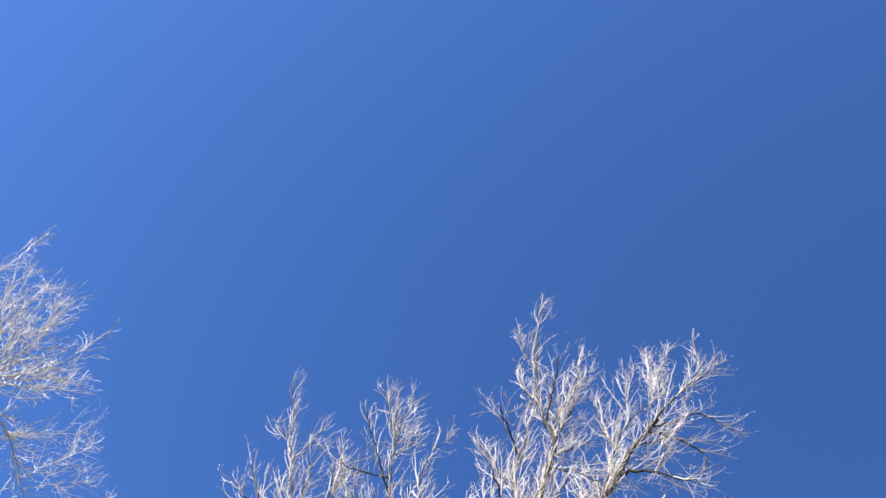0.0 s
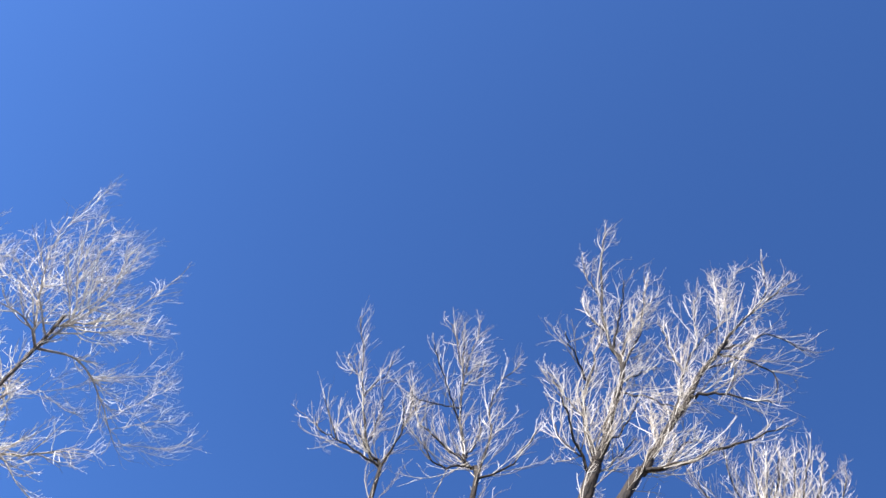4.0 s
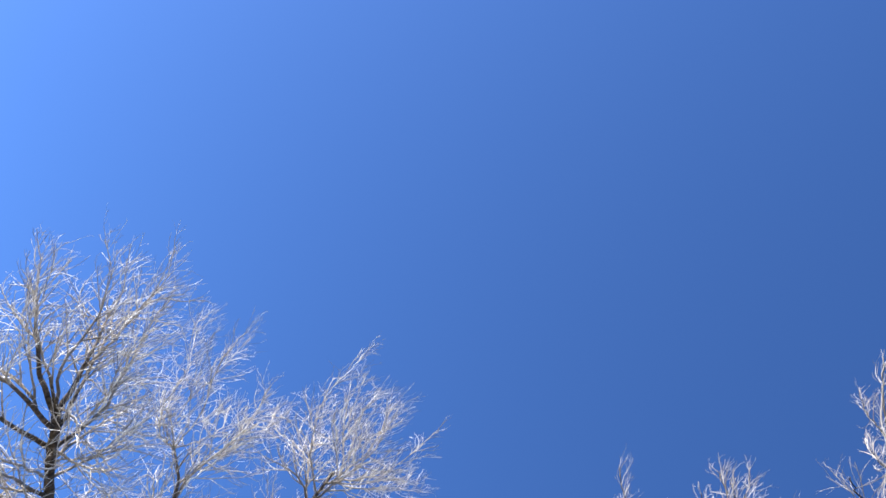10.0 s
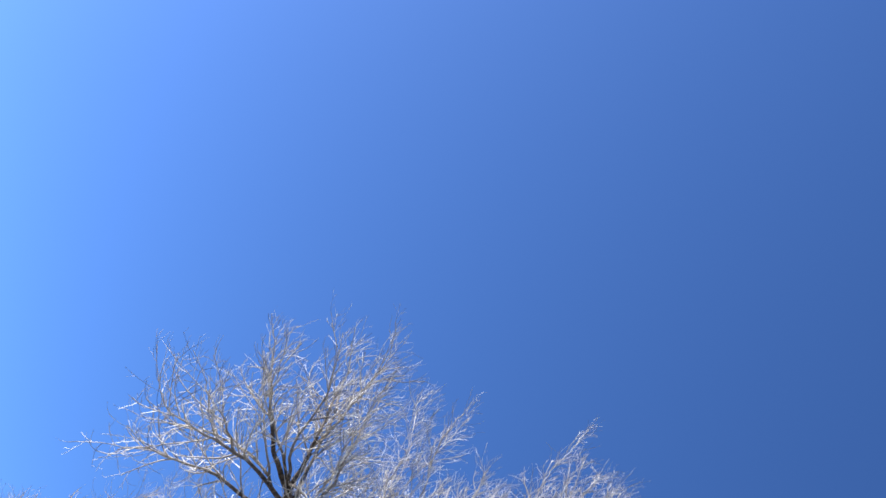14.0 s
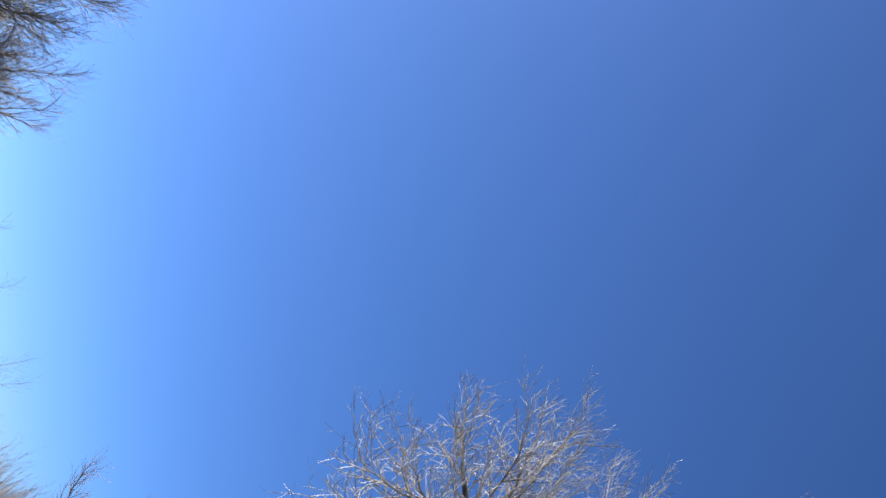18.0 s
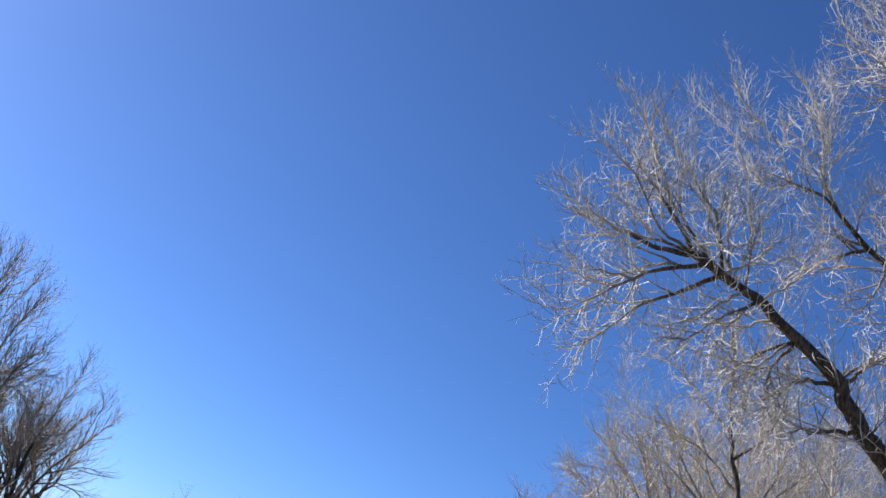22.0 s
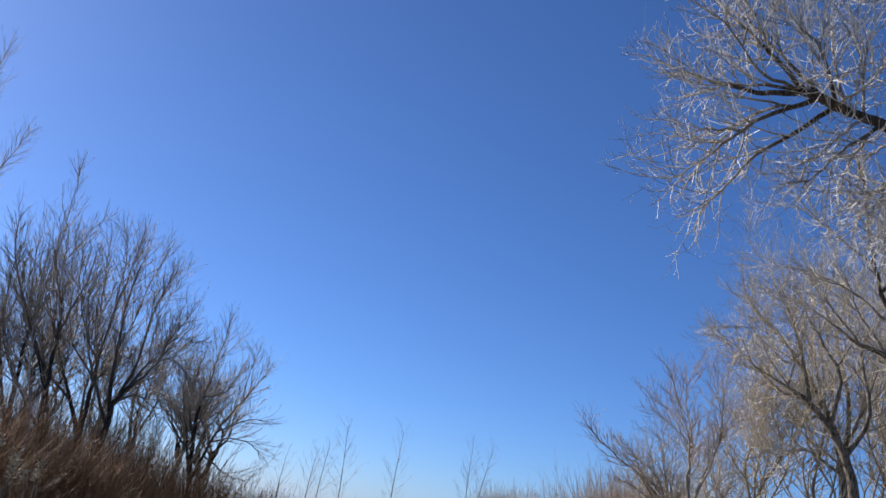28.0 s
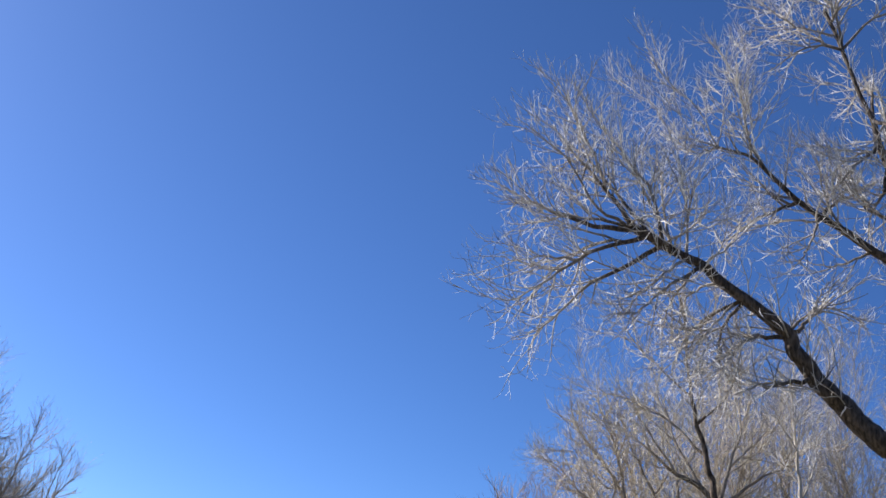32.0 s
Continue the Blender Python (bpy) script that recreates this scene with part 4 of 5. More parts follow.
tree("thicket_tree", "grey bare tree with slanting limbs beneath the cottonwood", "tree", [
    limb(0.10, 0.010, 23.0, 22.1, (31.6, 9.3), (29.9, 11.9), (28.0, 12.8), (26.2, 14.1), (24.4, 15.1), (22.3, 15.4)),
    limb(0.05, 0.010, 23.0, 21.9, (28.0, 12.8), (26.5, 14.8), (25.4, 16.3), (24.9, 18.0)),
    limb(0.05, 0.010, 23.0, 23.8, (29.9, 11.9), (28.2, 14.3), (27.4, 16.2), (26.3, 17.4)),
    limb(0.05, 0.010, 23.0, 21.8, (26.2, 14.1), (24.2, 13.9), (22.2, 13.3), (20.1, 13.2)),
    limb(0.06, 0.010, 23.0, 24.1, (30.6, 11.0), (31.2, 13.6), (31.8, 15.6), (31.4, 17.5), (32.0, 19.2)),
    limb(0.05, 0.010, 23.0, 23.8, (31.2, 13.6), (32.7, 15.0), (34.0, 16.7), (34.6, 18.0)),
    limb(0.05, 0.010, 23.0, 23.7, (30.6, 11.0), (32.8, 12.8), (34.6, 13.9), (36.2, 15.9)),
    limb(0.05, 0.010, 23.0, 21.9, (34.6, 13.9), (35.9, 14.9), (37.1, 14.7), (38.3, 15.7)),
    limb(0.04, 0.010, 23.0, 22.3, (24.4, 15.1), (22.9, 16.7), (22.0, 18.0), (21.5, 19.3)),
], BARK_THICKET, TWIG_THICKET, 43, BEHIND, "trees behind", start=0.1)
tree("woodland_tree", "tall dark bare trees of slender straight stems", "tree", [
    limb(0.091, 0.0103, 27, 27, (-25.8, 1.7), (-26.5, 4.8), (-27.8, 11.0), (-28.7, 16.5), (-28.8, 19.5)),
    limb(0.106, 0.0104, 27.0, 27.0, (-25.8, 1.7), (-25.0, 5.2), (-25.3, 10.5), (-25.7, 15.8), (-25.9, 18.9), (-25.5, 21.8)),
    limb(0.091, 0.0105, 27.0, 28.0, (-23.6, 2.3), (-23.7, 5.6), (-24.4, 11.4), (-23.9, 15.1), (-23.1, 17.6)),
    limb(0.046, 0.0097, 27.0, 28.0, (-25.3, 11.5), (-26.6, 13.5), (-27.5, 15.2)),
    limb(0.062, 0.0096, 27.0, 26.0, (-25.2, 9.5), (-27.7, 11.1), (-29.5, 12.8)),
    limb(0.047, 0.0097, 27.0, 27.5, (-25.7, 15.8), (-26.1, 18.5), (-26.7, 19.6)),
    limb(0.076, 0.0147, 27.0, 28.0, (-27.0, 7.0), (-28.9, 9.3), (-30.9, 11.6)),
], BARK_WOOD, TWIG_WOOD, 34, FEATHER, "dark wood", skew=0.85, slim=0.85, tip=0.004)
tree("woodland_tree", "dark bare tree with branches sweeping over to one side", "tree", [
    limb(0.099, 0.0096, 25, 25, (-28.4, -5.0), (-29.8, 0.7), (-30.7, 6.1), (-31.2, 10.5), (-31.5, 15.1), (-31.8, 18.3), (-32.0, 20.0)),
    limb(0.056, 0.009, 25.0, 25.8, (-30.7, 6.1), (-30.8, 10.0), (-30.4, 13.5), (-29.9, 15.7), (-29.7, 17.5)),
    limb(0.05, 0.0086, 25.0, 24.4, (-31.2, 10.5), (-31.1, 13.9), (-30.9, 16.7), (-30.7, 19.1)),
    limb(0.05, 0.009, 25.0, 25.3, (-31.3, 12.6), (-31.6, 17.0), (-31.2, 18.9), (-30.8, 20.4)),
    limb(0.07, 0.0089, 25.0, 25.8, (-29.8, 0.7), (-29.3, 5.2), (-28.9, 9.3), (-28.9, 13.0), (-29.0, 15.0)),
    limb(0.057, 0.0084, 25.2, 24.4, (-29.3, 5.2), (-28.1, 8.6), (-27.6, 11.8), (-27.2, 13.6)),
    limb(0.043, 0.0083, 25.33, 25.93, (-29.1, 7.8), (-29.3, 11.2), (-29.6, 13.8), (-29.8, 15.4)),
    limb(0.036, 0.0078, 25.4, 24.9, (-28.9, 9.3), (-27.5, 10.5), (-26.4, 12.2)),
], BARK_WOOD, TWIG_WOOD, 39, FEATHER, "dark wood", skew=0.85, slim=0.85, tip=0.004)
tree("woodland_tree", "dark bare tree with long thin upright branches", "tree", [
    limb(0.118, 0.0112, 30, 30, (-20.1, 0.2), (-20.3, 3.4), (-20.4, 6.5), (-20.0, 10.7), (-19.9, 14.9), (-20.0, 16.3)),
    limb(0.084, 0.0114, 30.0, 31.0, (-20.3, 3.4), (-21.6, 6.1), (-22.1, 9.4), (-21.8, 12.2)),
    limb(0.068, 0.0107, 30.0, 29.0, (-20.4, 6.5), (-20.2, 9.2), (-19.0, 12.0), (-17.9, 14.1)),
    limb(0.101, 0.0123, 30.0, 31.5, (-22.1, 0.7), (-22.4, 4.6), (-22.3, 7.3), (-21.6, 10.3)),
    limb(0.069, 0.0123, 30.5, 31.5, (-22.4, 4.6), (-24.3, 6.7), (-24.8, 9.3)),
], BARK_WOOD, TWIG_WOOD, 35, FEATHER, "dark wood", skew=0.85, slim=0.85, tip=0.004)
tree("woodland_tree", "dark bare tree with a broad fan of branches", "tree", [
    limb(0.120, 0.009, 24.0, 23.6, (-16.2, -0.9), (-16.4, 2.8), (-16.3, 4.4), (-15.5, 5.6), (-13.9, 6.9), (-11.9, 7.5)),
    limb(0.055, 0.009, 24.0, 24.9, (-16.4, 1.5), (-16.7, 4.0), (-16.6, 5.7), (-16.9, 8.3), (-17.1, 10.9), (-17.4, 13.4)),
    limb(0.070, 0.009, 24.0, 24.2, (-16.4, 2.9), (-16.4, 5.7), (-16.2, 8.4), (-15.8, 11.2), (-15.6, 13.5)),
    limb(0.060, 0.009, 24.0, 23.9, (-15.5, 5.5), (-15.1, 7.3), (-14.8, 9.4), (-14.3, 11.5), (-13.9, 13.0)),
    limb(0.050, 0.009, 24.0, 24.7, (-14.7, 6.2), (-13.9, 8.5), (-13.3, 10.0), (-12.8, 11.5)),
    limb(0.040, 0.009, 24.0, 22.9, (-14.4, 6.4), (-13.1, 8.0), (-11.8, 9.0)),
    limb(0.080, 0.009, 24.0, 24.5, (-16.5, 0.5), (-17.7, 3.5), (-18.5, 5.3), (-19.3, 7.8), (-19.5, 10.4), (-19.7, 12.8)),
    limb(0.060, 0.009, 24.0, 23.7, (-17.7, 3.5), (-19.4, 5.1), (-20.6, 7.5), (-21.0, 10.0), (-21.2, 12.3)),
    limb(0.045, 0.009, 24.0, 23.0, (-16.4, 5.7), (-17.6, 7.8), (-18.4, 9.9), (-18.7, 12.2)),
    limb(0.040, 0.009, 24.0, 24.4, (-16.2, 8.4), (-16.2, 10.4), (-16.2, 12.1), (-16.6, 13.4)),
    limb(0.040, 0.009, 24.0, 25.0, (-16.5, 5.0), (-18.0, 6.7), (-18.6, 8.6), (-18.6, 10.6)),
    limb(0.035, 0.009, 24.0, 23.3, (-13.6, 7.1), (-12.5, 6.8), (-11.4, 6.0), (-11.0, 5.1)),
    limb(0.035, 0.009, 24.0, 24.3, (-15.1, 7.3), (-14.2, 8.8), (-13.7, 9.9), (-12.9, 10.4)),
], BARK_WOOD, TWIG_WOOD, 36, WOODLAND, "dark wood", slim=0.8, start=0.2)
tree("woodland_tree", "lower dark bare tree with drooping side branches", "tree", [
    limb(0.080, 0.009, 28.0, 27.5, (-9.8, -1.0), (-10.2, 2.9), (-10.1, 4.9), (-9.8, 6.6), (-9.5, 8.4), (-9.5, 9.1)),
    limb(0.050, 0.009, 28.0, 28.6, (-10.0, 1.9), (-10.7, 4.1), (-10.7, 6.1), (-10.4, 7.9)),
    limb(0.060, 0.009, 28.0, 28.5, (-8.9, 0.1), (-8.4, 2.8), (-7.7, 4.6), (-7.0, 6.1), (-6.5, 7.5)),
    limb(0.035, 0.009, 28.0, 27.3, (-8.4, 2.8), (-7.2, 3.8), (-6.2, 4.0)),
    limb(0.030, 0.009, 28.0, 28.8, (-9.8, 6.6), (-9.0, 7.8), (-8.5, 8.6)),
    limb(0.060, 0.009, 28.0, 28.4, (-11.0, -0.2), (-11.4, 2.7), (-11.6, 4.6), (-11.6, 6.3), (-11.1, 7.1)),
    limb(0.035, 0.009, 28.0, 28.4, (-8.7, 1.9), (-7.6, 2.5), (-6.4, 2.2), (-6.1, 1.7)),
    limb(0.050, 0.009, 28.0, 28.8, (-10.7, 1.1), (-12.1, 3.2), (-13.0, 4.7), (-13.0, 6.4)),
    limb(0.040, 0.009, 28.0, 27.8, (-7.7, 4.6), (-7.8, 5.9), (-7.6, 7.3), (-8.1, 8.3)),
    limb(0.035, 0.009, 28.0, 28.6, (-10.1, 4.9), (-8.9, 5.4), (-8.3, 6.5), (-7.9, 7.0)),
    limb(0.035, 0.009, 28.0, 28.9, (-8.3, 1.2), (-7.2, 0.4), (-6.2, 0.5)),
], BARK_WOOD, TWIG_WOOD, 37, FEATHER, "dark wood", reach=0.96, tip=0.004)

tree("woodland_tree", "dark bare tree leaning out over the willow scrub", "tree", [
    limb(0.12, 0.009, 22.5, 23.4, (-15.2, -0.2), (-15.1, 2.7), (-14.6, 4.4), (-13.6, 6.1), (-12.6, 7.1), (-11.5, 6.6)),
    limb(0.06, 0.009, 22.5, 22.5, (-15.1, 2.7), (-15.5, 5.6), (-15.6, 8.2), (-15.5, 10.6), (-15.1, 12.7)),
    limb(0.05, 0.009, 22.5, 23.5, (-14.9, 3.7), (-14.2, 6.1), (-14.1, 8.5), (-13.7, 10.3), (-13.1, 11.8)),
    limb(0.05, 0.009, 22.5, 21.7, (-14.6, 4.4), (-13.3, 6.0), (-12.7, 7.8), (-12.3, 9.2)),
    limb(0.04, 0.009, 22.5, 22.7, (-13.6, 6.1), (-12.5, 6.5), (-11.5, 6.0), (-10.8, 4.8)),
    limb(0.05, 0.009, 22.5, 22.3, (-15.2, 2.3), (-16.5, 5.0), (-17.4, 7.2), (-17.8, 9.8)),
    limb(0.04, 0.009, 22.5, 23.1, (-13.6, 6.1), (-13.7, 7.6), (-13.5, 9.0)),
    limb(0.035, 0.009, 22.5, 21.8, (-12.9, 6.9), (-12.3, 7.9), (-11.2, 7.7)),
    limb(0.04, 0.009, 22.5, 23.2, (-15.0, 3.4), (-13.9, 4.2), (-12.8, 3.7), (-12.2, 2.5)),
    limb(0.035, 0.009, 22.5, 22.6, (-13.7, 4.2), (-13.3, 3.0), (-13.2, 2.0)),
], BARK_WOOD, TWIG_WOOD, 40, WOODLAND, "dark wood", start=0.15)
tree("woodland_tree", "dark bare tree of several steep stems", "tree", [
    limb(0.11, 0.009, 23.5, 24.3, (-18.3, -0.7), (-18.7, 3.3), (-18.8, 5.9), (-19.0, 8.5), (-19.1, 10.8), (-19.1, 12.5)),
    limb(0.06, 0.009, 23.5, 23.5, (-18.7, 3.3), (-19.9, 6.0), (-21.1, 8.3), (-22.1, 10.7), (-22.5, 12.9)),
    limb(0.05, 0.009, 23.5, 23.4, (-18.8, 5.9), (-18.6, 7.9), (-18.0, 10.0), (-17.9, 12.1)),
    limb(0.05, 0.009, 23.5, 24.1, (-18.7, 4.6), (-20.1, 6.6), (-20.4, 9.5), (-20.5, 11.4)),
    limb(0.05, 0.009, 23.5, 24.5, (-18.5, 1.5), (-20.2, 3.7), (-21.4, 6.0), (-22.3, 8.4)),
    limb(0.04, 0.009, 23.5, 23.2, (-19.0, 8.5), (-19.8, 10.3), (-20.1, 12.2), (-20.2, 13.8)),
    limb(0.04, 0.009, 23.5, 24.4, (-18.6, 7.9), (-18.2, 9.0), (-17.4, 9.5), (-16.9, 11.3)),
], BARK_WOOD, TWIG_WOOD, 41, WOODLAND, "dark wood", start=0.15)

tree("dead_tree", "thin dead tree with pale broken side branches", "tree", [
    limb(0.044, 0.014, 22.5, 22.5, (-18.1, -1.6), (-18.9, 0.8), (-19.5, 3.3), (-20.1, 6.2), (-20.3, 8.5), (-20.5, 11.3)),
    limb(0.025, 0.0135, 22.5, 22.1, (-19.6, 3.6), (-19.4, 4.2), (-18.9, 4.5)),
    limb(0.028, 0.0134, 22.5, 21.9, (-19.5, 3.3), (-21.3, 4.2), (-22.4, 4.1)),
    limb(0.025, 0.0135, 22.5, 22.0, (-19.9, 4.9), (-21.2, 5.4), (-22.7, 4.9)),
    limb(0.023, 0.0123, 22.5, 22.2, (-20.1, 5.9), (-20.0, 6.9), (-19.6, 7.3)),
    limb(0.026, 0.0122, 22.5, 21.9, (-20.2, 7.3), (-19.5, 8.0), (-18.5, 8.5)),
    limb(0.021, 0.0127, 22.5, 22.9, (-20.3, 8.3), (-21.2, 9.0), (-21.8, 8.7)),
], BARK_STEM, TWIG_WOOD, 38, [(1.6, 0.9, 40, 0.05, 0.15, 5, 0.012), (3.0, 0.4, 40, 0.05, 0.2, 3, 0.01)], "dark wood")


# ---- slender far poplars, willow scrub and brush ----
def sapling(az, top_el, dist, lean, seed, twin=False):
    rng = np.random.default_rng(seed)
    foot = at(az, 0, dist)
    foot[2] = ground_height(*foot[:2])
    tip = at(az + lean, top_el, dist)
    stem = [foot, foot * 0.5 + tip * 0.5 + rng.normal(size=3) * 0.1, tip]
    top = new("sapling")
    top.location = Vector(foot)
    tagged(top, "slender bare young poplar standing far off", "tree", "far saplings")
    bpy.context.view_layer.update()
    line = spline(stem, 14)
    rad = np.linspace(0.045, 0.008, 14)
    v, q, g = tubes(line[None], rad[None], 6)
    link_mesh("trunk", v, q, BARK_WOOD, top, g)
    paths, radii = line[None], rad[None]
    verts, quads, base = [], [], 0
    for per, ln, ang, rise, wob, steps, thick in [(4.0, 2.3, 50, 0.06, 0.05, 5, 0.0085), (3.4, 0.8, 38, 0.05, 0.08, 3, 0.006)]:
        paths, radii = sprout(rng, paths, radii, per, ln, ang, rise, wob, steps, thick, start=0.25, taper=0.6, tip=0.008)
        v, q, _ = tubes(paths, radii, 3)
        verts.append(v), quads.append(q + base)
        base += len(v)
    tagged(link_mesh("twig_spray", np.vstack(verts), np.vstack(quads), TWIG_WOOD, top), kind="stuff")


sapling(-4.75, 2.01, 62, 0.08, 60)
sapling(-3.18, 2.75, 65, 0.31, 61)
sapling(-2.52, 3.36, 68, 0.33, 62)
sapling(-1.21, 4.54, 62, -0.09, 63)
sapling(1.85, 4.61, 65, 0.24, 64)
sapling(6.49, 4.62, 68, -0.12, 65)
sapling(6.26, 4.22, 62, 1.33, 66)


def shrub(name, label, az, dist, height, spread, count, mat, seed, group, lean=0.16, thick=0.009, category="shrub", twiggy=1.1):
    """Many shoots that fan out from one stool."""
    rng = np.random.default_rng(seed)
    foot = at(az, 0, dist)
    foot[2] = ground_height(*foot[:2]) - 0.05
    top = new(name)
    top.location = Vector(foot)
    tagged(top, label, category, group)
    bpy.context.view_layer.update()
    n, steps = count, 5
    start = foot + np.c_[rng.normal(size=(n, 2)) * spread * 0.3, np.zeros(n)]
    way = unit(np.c_[rng.normal(size=(n, 2)) * lean + (start - foot)[:, :2] * 0.25, np.ones(n)])
    ln = height * rng.uniform(0.55, 1.08, n)
    out = np.empty((n, steps, 3))
    out[:, 0] = start
    for j in range(1, steps):
        way = unit(way + rng.normal(size=(n, 3)) * 0.06 + np.array([0, 0, 0.03]))
        out[:, j] = out[:, j - 1] + way * (ln / (steps - 1))[:, None]
    rad = thick * rng.uniform(0.7, 1.3, n)[:, None] * np.linspace(1, 0.4, steps)
    v, q, _ = tubes(out, rad, 3)
    tagged(link_mesh("shoot_mass", v, q, mat, top), kind="stuff")
    side, srad = sprout(rng, out, rad, twiggy, height * 0.3, 28, 0.12, 0.1, 3, thick * 0.8, start=0.3, tip=0.004)
    v, q, _ = tubes(side, srad, 3)
    tagged(link_mesh("twig_spray", v, q, mat, top), kind="stuff")
    return top


def dry_leaves(thing, centre, count, spread, seed):
    """Curled dry leaves that still cling to the shoots."""
    rng = np.random.default_rng(seed)
    c = np.asarray(centre) + rng.normal(size=(count, 3)) * np.array([spread, spread, spread * 0.8])
    a = unit(rng.normal(size=(count, 3)) + np.array([0, 0, -0.6]))
    b = unit(np.cross(a, rng.normal(size=(count, 3))))
    n = np.cross(a, b)
    ln = rng.uniform(0.02, 0.045, count)[:, None]
    tip, tail = c + a * ln, c - a * ln
    left, right = c + b * ln * 0.45 + n * ln * 0.2, c - b * ln * 0.45 + n * ln * 0.2
    v = np.stack([tip, left, tail, right], axis=1).reshape(-1, 3)
    i = np.arange(count)[:, None] * 4
    faces = np.vstack([i + np.array([0, 1, 2]), i + np.array([0, 2, 3])])
    tagged(link_mesh("dry_leaves", v, faces, LEAF_DRY, thing, smooth=False), "yellow-brown dry leaves", kind="stuff")


def fan(rng, az, dist, top_el, stems, spread, radius, crook=0.09):
    """Limbs of a tree whose stems part near the ground and fan out."""
    limbs = []
    for k in range(stems):
        s = 0.0 if k == 0 else spread * rng.uniform(-1, 1)
        top = top_el * (1.0 if k == 0 else rng.uniform(0.7, 0.98))
        far = dist + (0 if k == 0 else rng.uniform(-2, 2))
        split = 0.0 if k == 0 else rng.uniform(0, 0.25)
        path = [(az + s * u ** 1.3 + rng.normal() * spread * crook, 0.4 + (top - 0.4) * u) for u in (split * 0.4, 0.22, 0.42, 0.6, 0.8, 1.0)]
        if k:
            path[0] = (az, path[0][1])
        limbs.append(limb(radius * (1 if k == 0 else 0.75), 0.009, dist, far, *path))
        for q in range(5):
            u = rng.uniform(0.3, 0.85)
            a0, e0 = az + s * u ** 1.3, 0.4 + (top - 0.4) * u
            out = rng.choice((-1, 1)) * spread * rng.uniform(0.25, 0.6)
            up = top * rng.uniform(0.12, 0.3)
            mid_d = dist + (far - dist) * u
            limbs.append(limb(radius * 0.36, 0.008, mid_d, mid_d + rng.uniform(-1.5, 1.5), (a0, e0), (a0 + out * 0.6, e0 + up * 0.45), (a0 + out, e0 + up)))
    return limbs


rng_wood = np.random.default_rng(8)
DARK_TOPS = ((-40, -29, -25.5, -23, -20, -17, -14.5, -12.5, -10, -6.5, -4.5), (11, 12, 12.5, 12, 12, 11.5, 11, 9, 7.2, 5.0, 2.5))
for k in range(17):
    az = -39 + 1.92 * k + rng_wood.normal() * 0.5
    top_el = float(np.interp(az, *DARK_TOPS)) * rng_wood.uniform(0.8, 0.96)
    tree("woodland_tree", "dark bare tree deep in the wood", "tree", fan(rng_wood, az, rng_wood.uniform(29, 38), top_el, 4, 2.2, 0.10),
         BARK_WOOD, TWIG_WOOD, 400 + k, FAR_WOOD, "dark wood")
PALE_TOPS = ((14, 17, 20, 23, 26, 30, 36, 40, 52), (5.0, 7.2, 9.5, 14.0, 18.5, 22.5, 25, 25.5, 25))
for k in range(24):
    az = 19.5 + 1.33 * k + rng_wood.normal() * 0.5
    top_el = float(np.interp(az, *PALE_TOPS)) * rng_wood.uniform(0.7, 1.0)
    tree("thicket_tree", "pale grey bare tree in the thicket behind", "tree", fan(rng_wood, az, rng_wood.uniform(25, 34), top_el, 3, 3.0, 0.062, 0.13),
         BARK_THICKET, TWIG_THICKET if k % 3 else TWIG_TAN, 450 + k, THICKET, "trees behind")

rng_brush = np.random.default_rng(5)
# a belt of willow scrub that swings away from the clearing
BRUSH_TOPS = ((-45, -27, -24, -20.7, -17, -13, -10, -6.7, -3, 0, 8, 14), (6.2, 4.4, 4.0, 3.1, 2.3, 1.7, 1.4, 0.8, 0.3, -0.05, -0.3, 0.0))
for k in range(64):
    az = -42 + 58 * k / 63 + rng_brush.normal() * 0.6
    near = 11.5 + 18.5 * min(1, max(0, (az + 28) / 30)) ** 1.1
    dist = near + rng_brush.uniform(0, 5)
    tall = EYE + dist * math.tan(radians(float(np.interp(az, *BRUSH_TOPS)))) + rng_brush.uniform(-0.25, 0.1) + 0.012 * max(0.0, dist - 16)
    clump = shrub("willow_shrub", "dense red-brown leafless willow scrub", az, dist, tall, 1.3, 220 if dist < 24 else 130, TWIG_WILLOW, 100 + k, "willow scrub", lean=0.36, thick=0.0065, twiggy=1.5)
    if az < -16:
        for q in range(3):
            dry_leaves(clump, at(az + rng_brush.normal() * 1.2, rng_brush.uniform(-2.5, 2.0), dist - 0.4), 16, 0.16, 800 + 3 * k + q)
for k in range(8):
    shrub("tan_shrub", "rounded pale tan leafless willow bush", (9.4, 8.5, 10.3, 14.9, 15.6, 15.2, 9.0, 16.4)[k], 46 + rng_brush.uniform(-2, 5), (4.0, 3.4, 3.4, 3.4, 3.9, 4.3, 3.7, 5.0)[k], 1.3, 320,
          TWIG_TAN, 300 + k, "tan bushes", lean=0.3, thick=0.010, twiggy=2.6)

# low grey thicket between the bushes and the taller trees
for k in range(9):
    az = 14.4 + 0.72 * k + rng_brush.normal() * 0.3
    dist = 34 + rng_brush.uniform(-3, 5)
    shrub("thicket_shrub", "tall grey-tan leafless thicket bush", az, dist, 1.9 + dist * math.tan(radians(float(np.interp(az, (11, 15, 20), (2.4, 3.6, 5.0))))) * rng_brush.uniform(0.8, 1.05), 2.0, 150,
          TWIG_THICKET if k % 2 else TWIG_RED, 350 + k, "thicket bushes", lean=0.34, thick=0.011, twiggy=2.8)

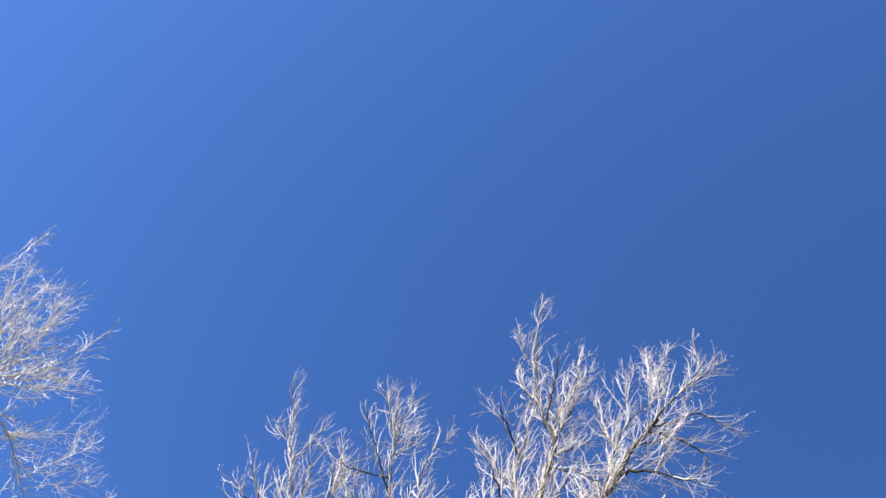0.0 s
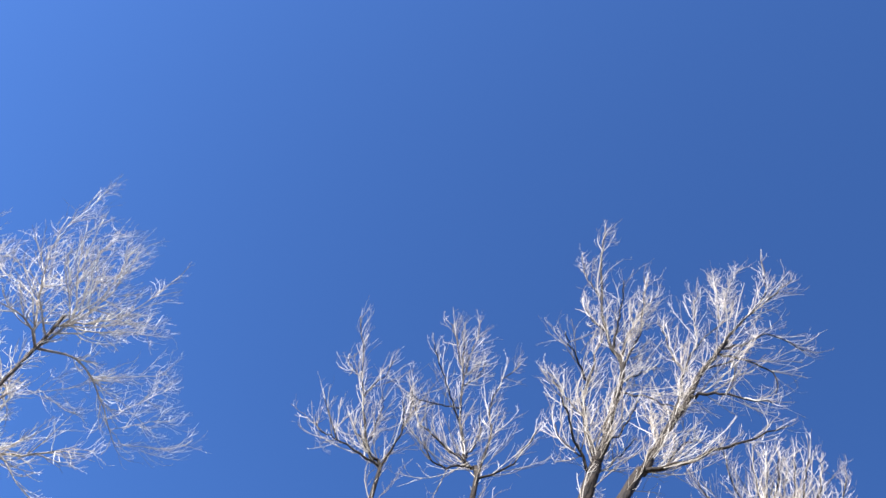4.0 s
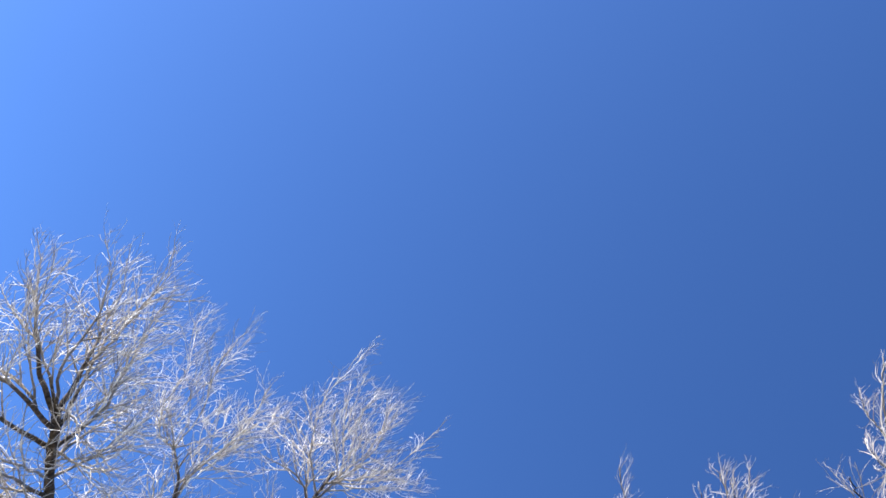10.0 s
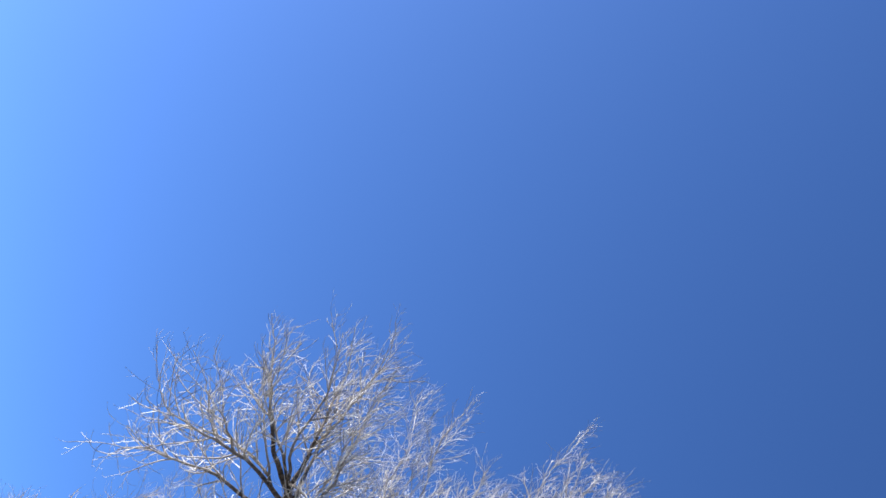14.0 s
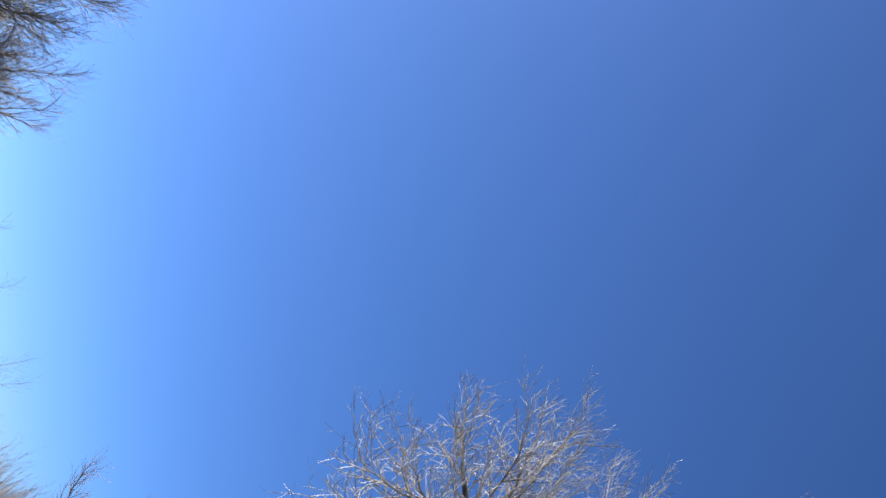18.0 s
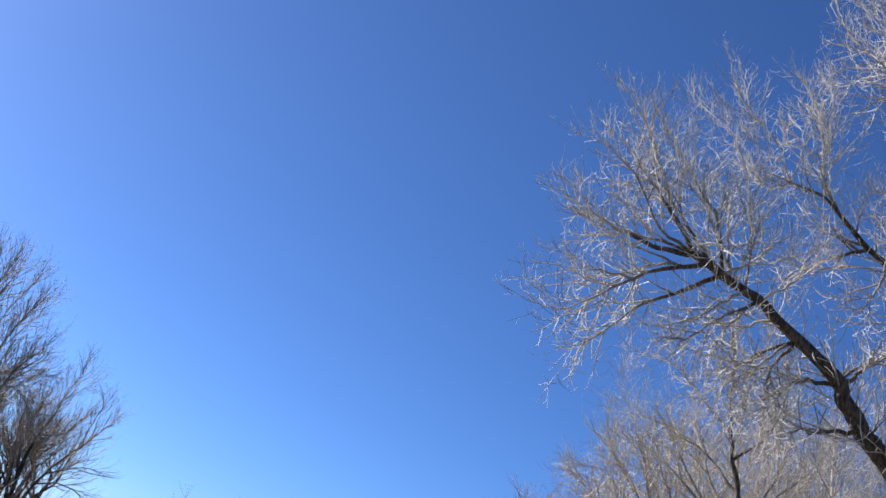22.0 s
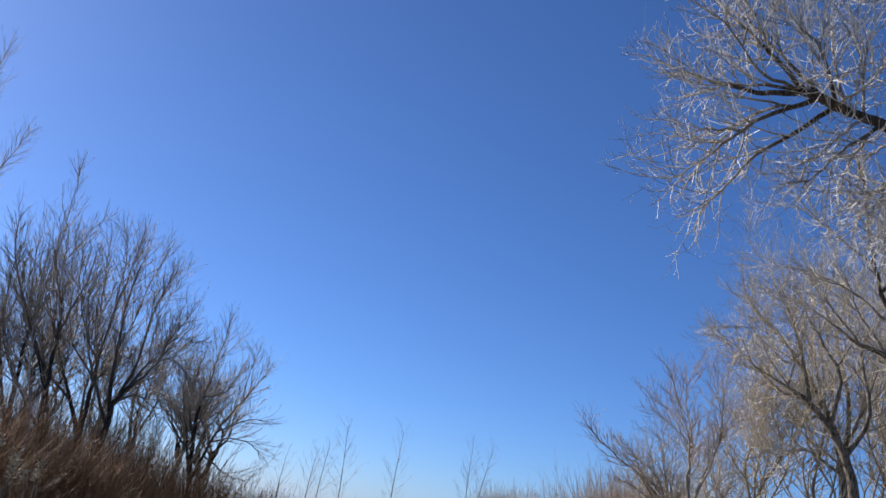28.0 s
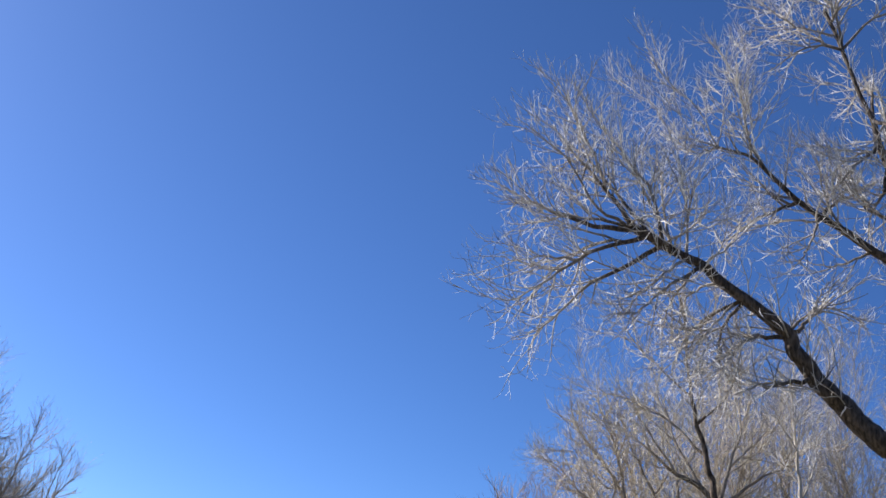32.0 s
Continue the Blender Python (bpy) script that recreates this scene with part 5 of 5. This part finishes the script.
# bleached grass stalks bent over at the scrub's edge
for k in range(14):
    shrub("grass_clump", "bleached dry grass stalks bent over beside the scrub", -41 + 1.5 * k + rng_brush.normal() * 0.4, 10.9 + rng_brush.uniform(-0.3, 0.5), 1.75, 0.7, 16, TWIG_TAN, 900 + k,
          "dry grass", lean=0.9, thick=0.004, category="grass", twiggy=0.4)

# grey understorey at the foot of the dark wood
for k in range(24):
    az = -41 + 1.3 * k + rng_brush.normal() * 0.4
    shrub("understorey_shrub", "grey-brown leafless undergrowth at the wood's foot", az, 26 + rng_brush.uniform(-1, 6), EYE + 27 * math.tan(radians(float(np.interp(az, (-41, -20, -8), (7.6, 5.8, 3.2))))) * rng_brush.uniform(0.75, 1.0),
          2.4, 105, TWIG_WOOD, 500 + k, "undergrowth", lean=0.3, thick=0.014)


def seed_plant(az, dist, height, seed):
    """A dry weed: a few stems with fluffy seed heads."""
    rng = np.random.default_rng(seed)
    foot = at(az, 0, dist)
    foot[2] = ground_height(*foot[:2]) - 0.03
    top = new("dry_weed")
    top.location = Vector(foot)
    tagged(top, "dry weed with pale fluffy seed heads", "weed", "dry weeds")
    bpy.context.view_layer.update()
    for k in range(3):
        tip = foot + np.array([rng.normal() * 0.2, rng.normal() * 0.2, height * rng.uniform(0.85, 1.0)])
        line = spline([foot, foot * 0.5 + tip * 0.5 + rng.normal(size=3) * 0.04, tip], 8)
        rad = np.linspace(0.006, 0.003, 8)
        v, q, _ = tubes(line[None], rad[None], 5)
        link_mesh("stem", v, q, TWIG_WOOD, top)
        n = 26
        way = unit(rng.normal(size=(n, 3)))
        start = tip + rng.normal(size=(n, 3)) * np.array([0.03, 0.03, 0.07]) - np.array([0, 0, 0.06])
        tuft = start[:, None] + way[:, None] * np.linspace(0, 0.05, 3)[:, None]
        v, q, _ = tubes(tuft, np.tile(np.array([0.009, 0.008, 0.003]), (n, 1)), 3)
        tagged(link_mesh("seed_head", v, q, SEED_FLUFF, top, smooth=False), "pale fluffy seed head", kind="stuff")


for k in range(4):
    seed_plant((-20.3, -19.6, -17.0, -22.6)[k], 11.6 + 0.3 * k, (1.75, 1.65, 1.6, 1.7)[k], 700 + k)

# a far hedge of scrub along the horizon
for k in range(22):
    shrub("hedge_shrub", "distant brown leafless scrub on the horizon", -14 + 1.65 * k + rng_brush.normal() * 0.3, 58 + rng_brush.uniform(0, 14), 1.95 + rng_brush.uniform(-0.3, 0.15), 2.6, 120,
          TWIG_RED, 600 + k, "far hedge", lean=0.3, thick=0.02)
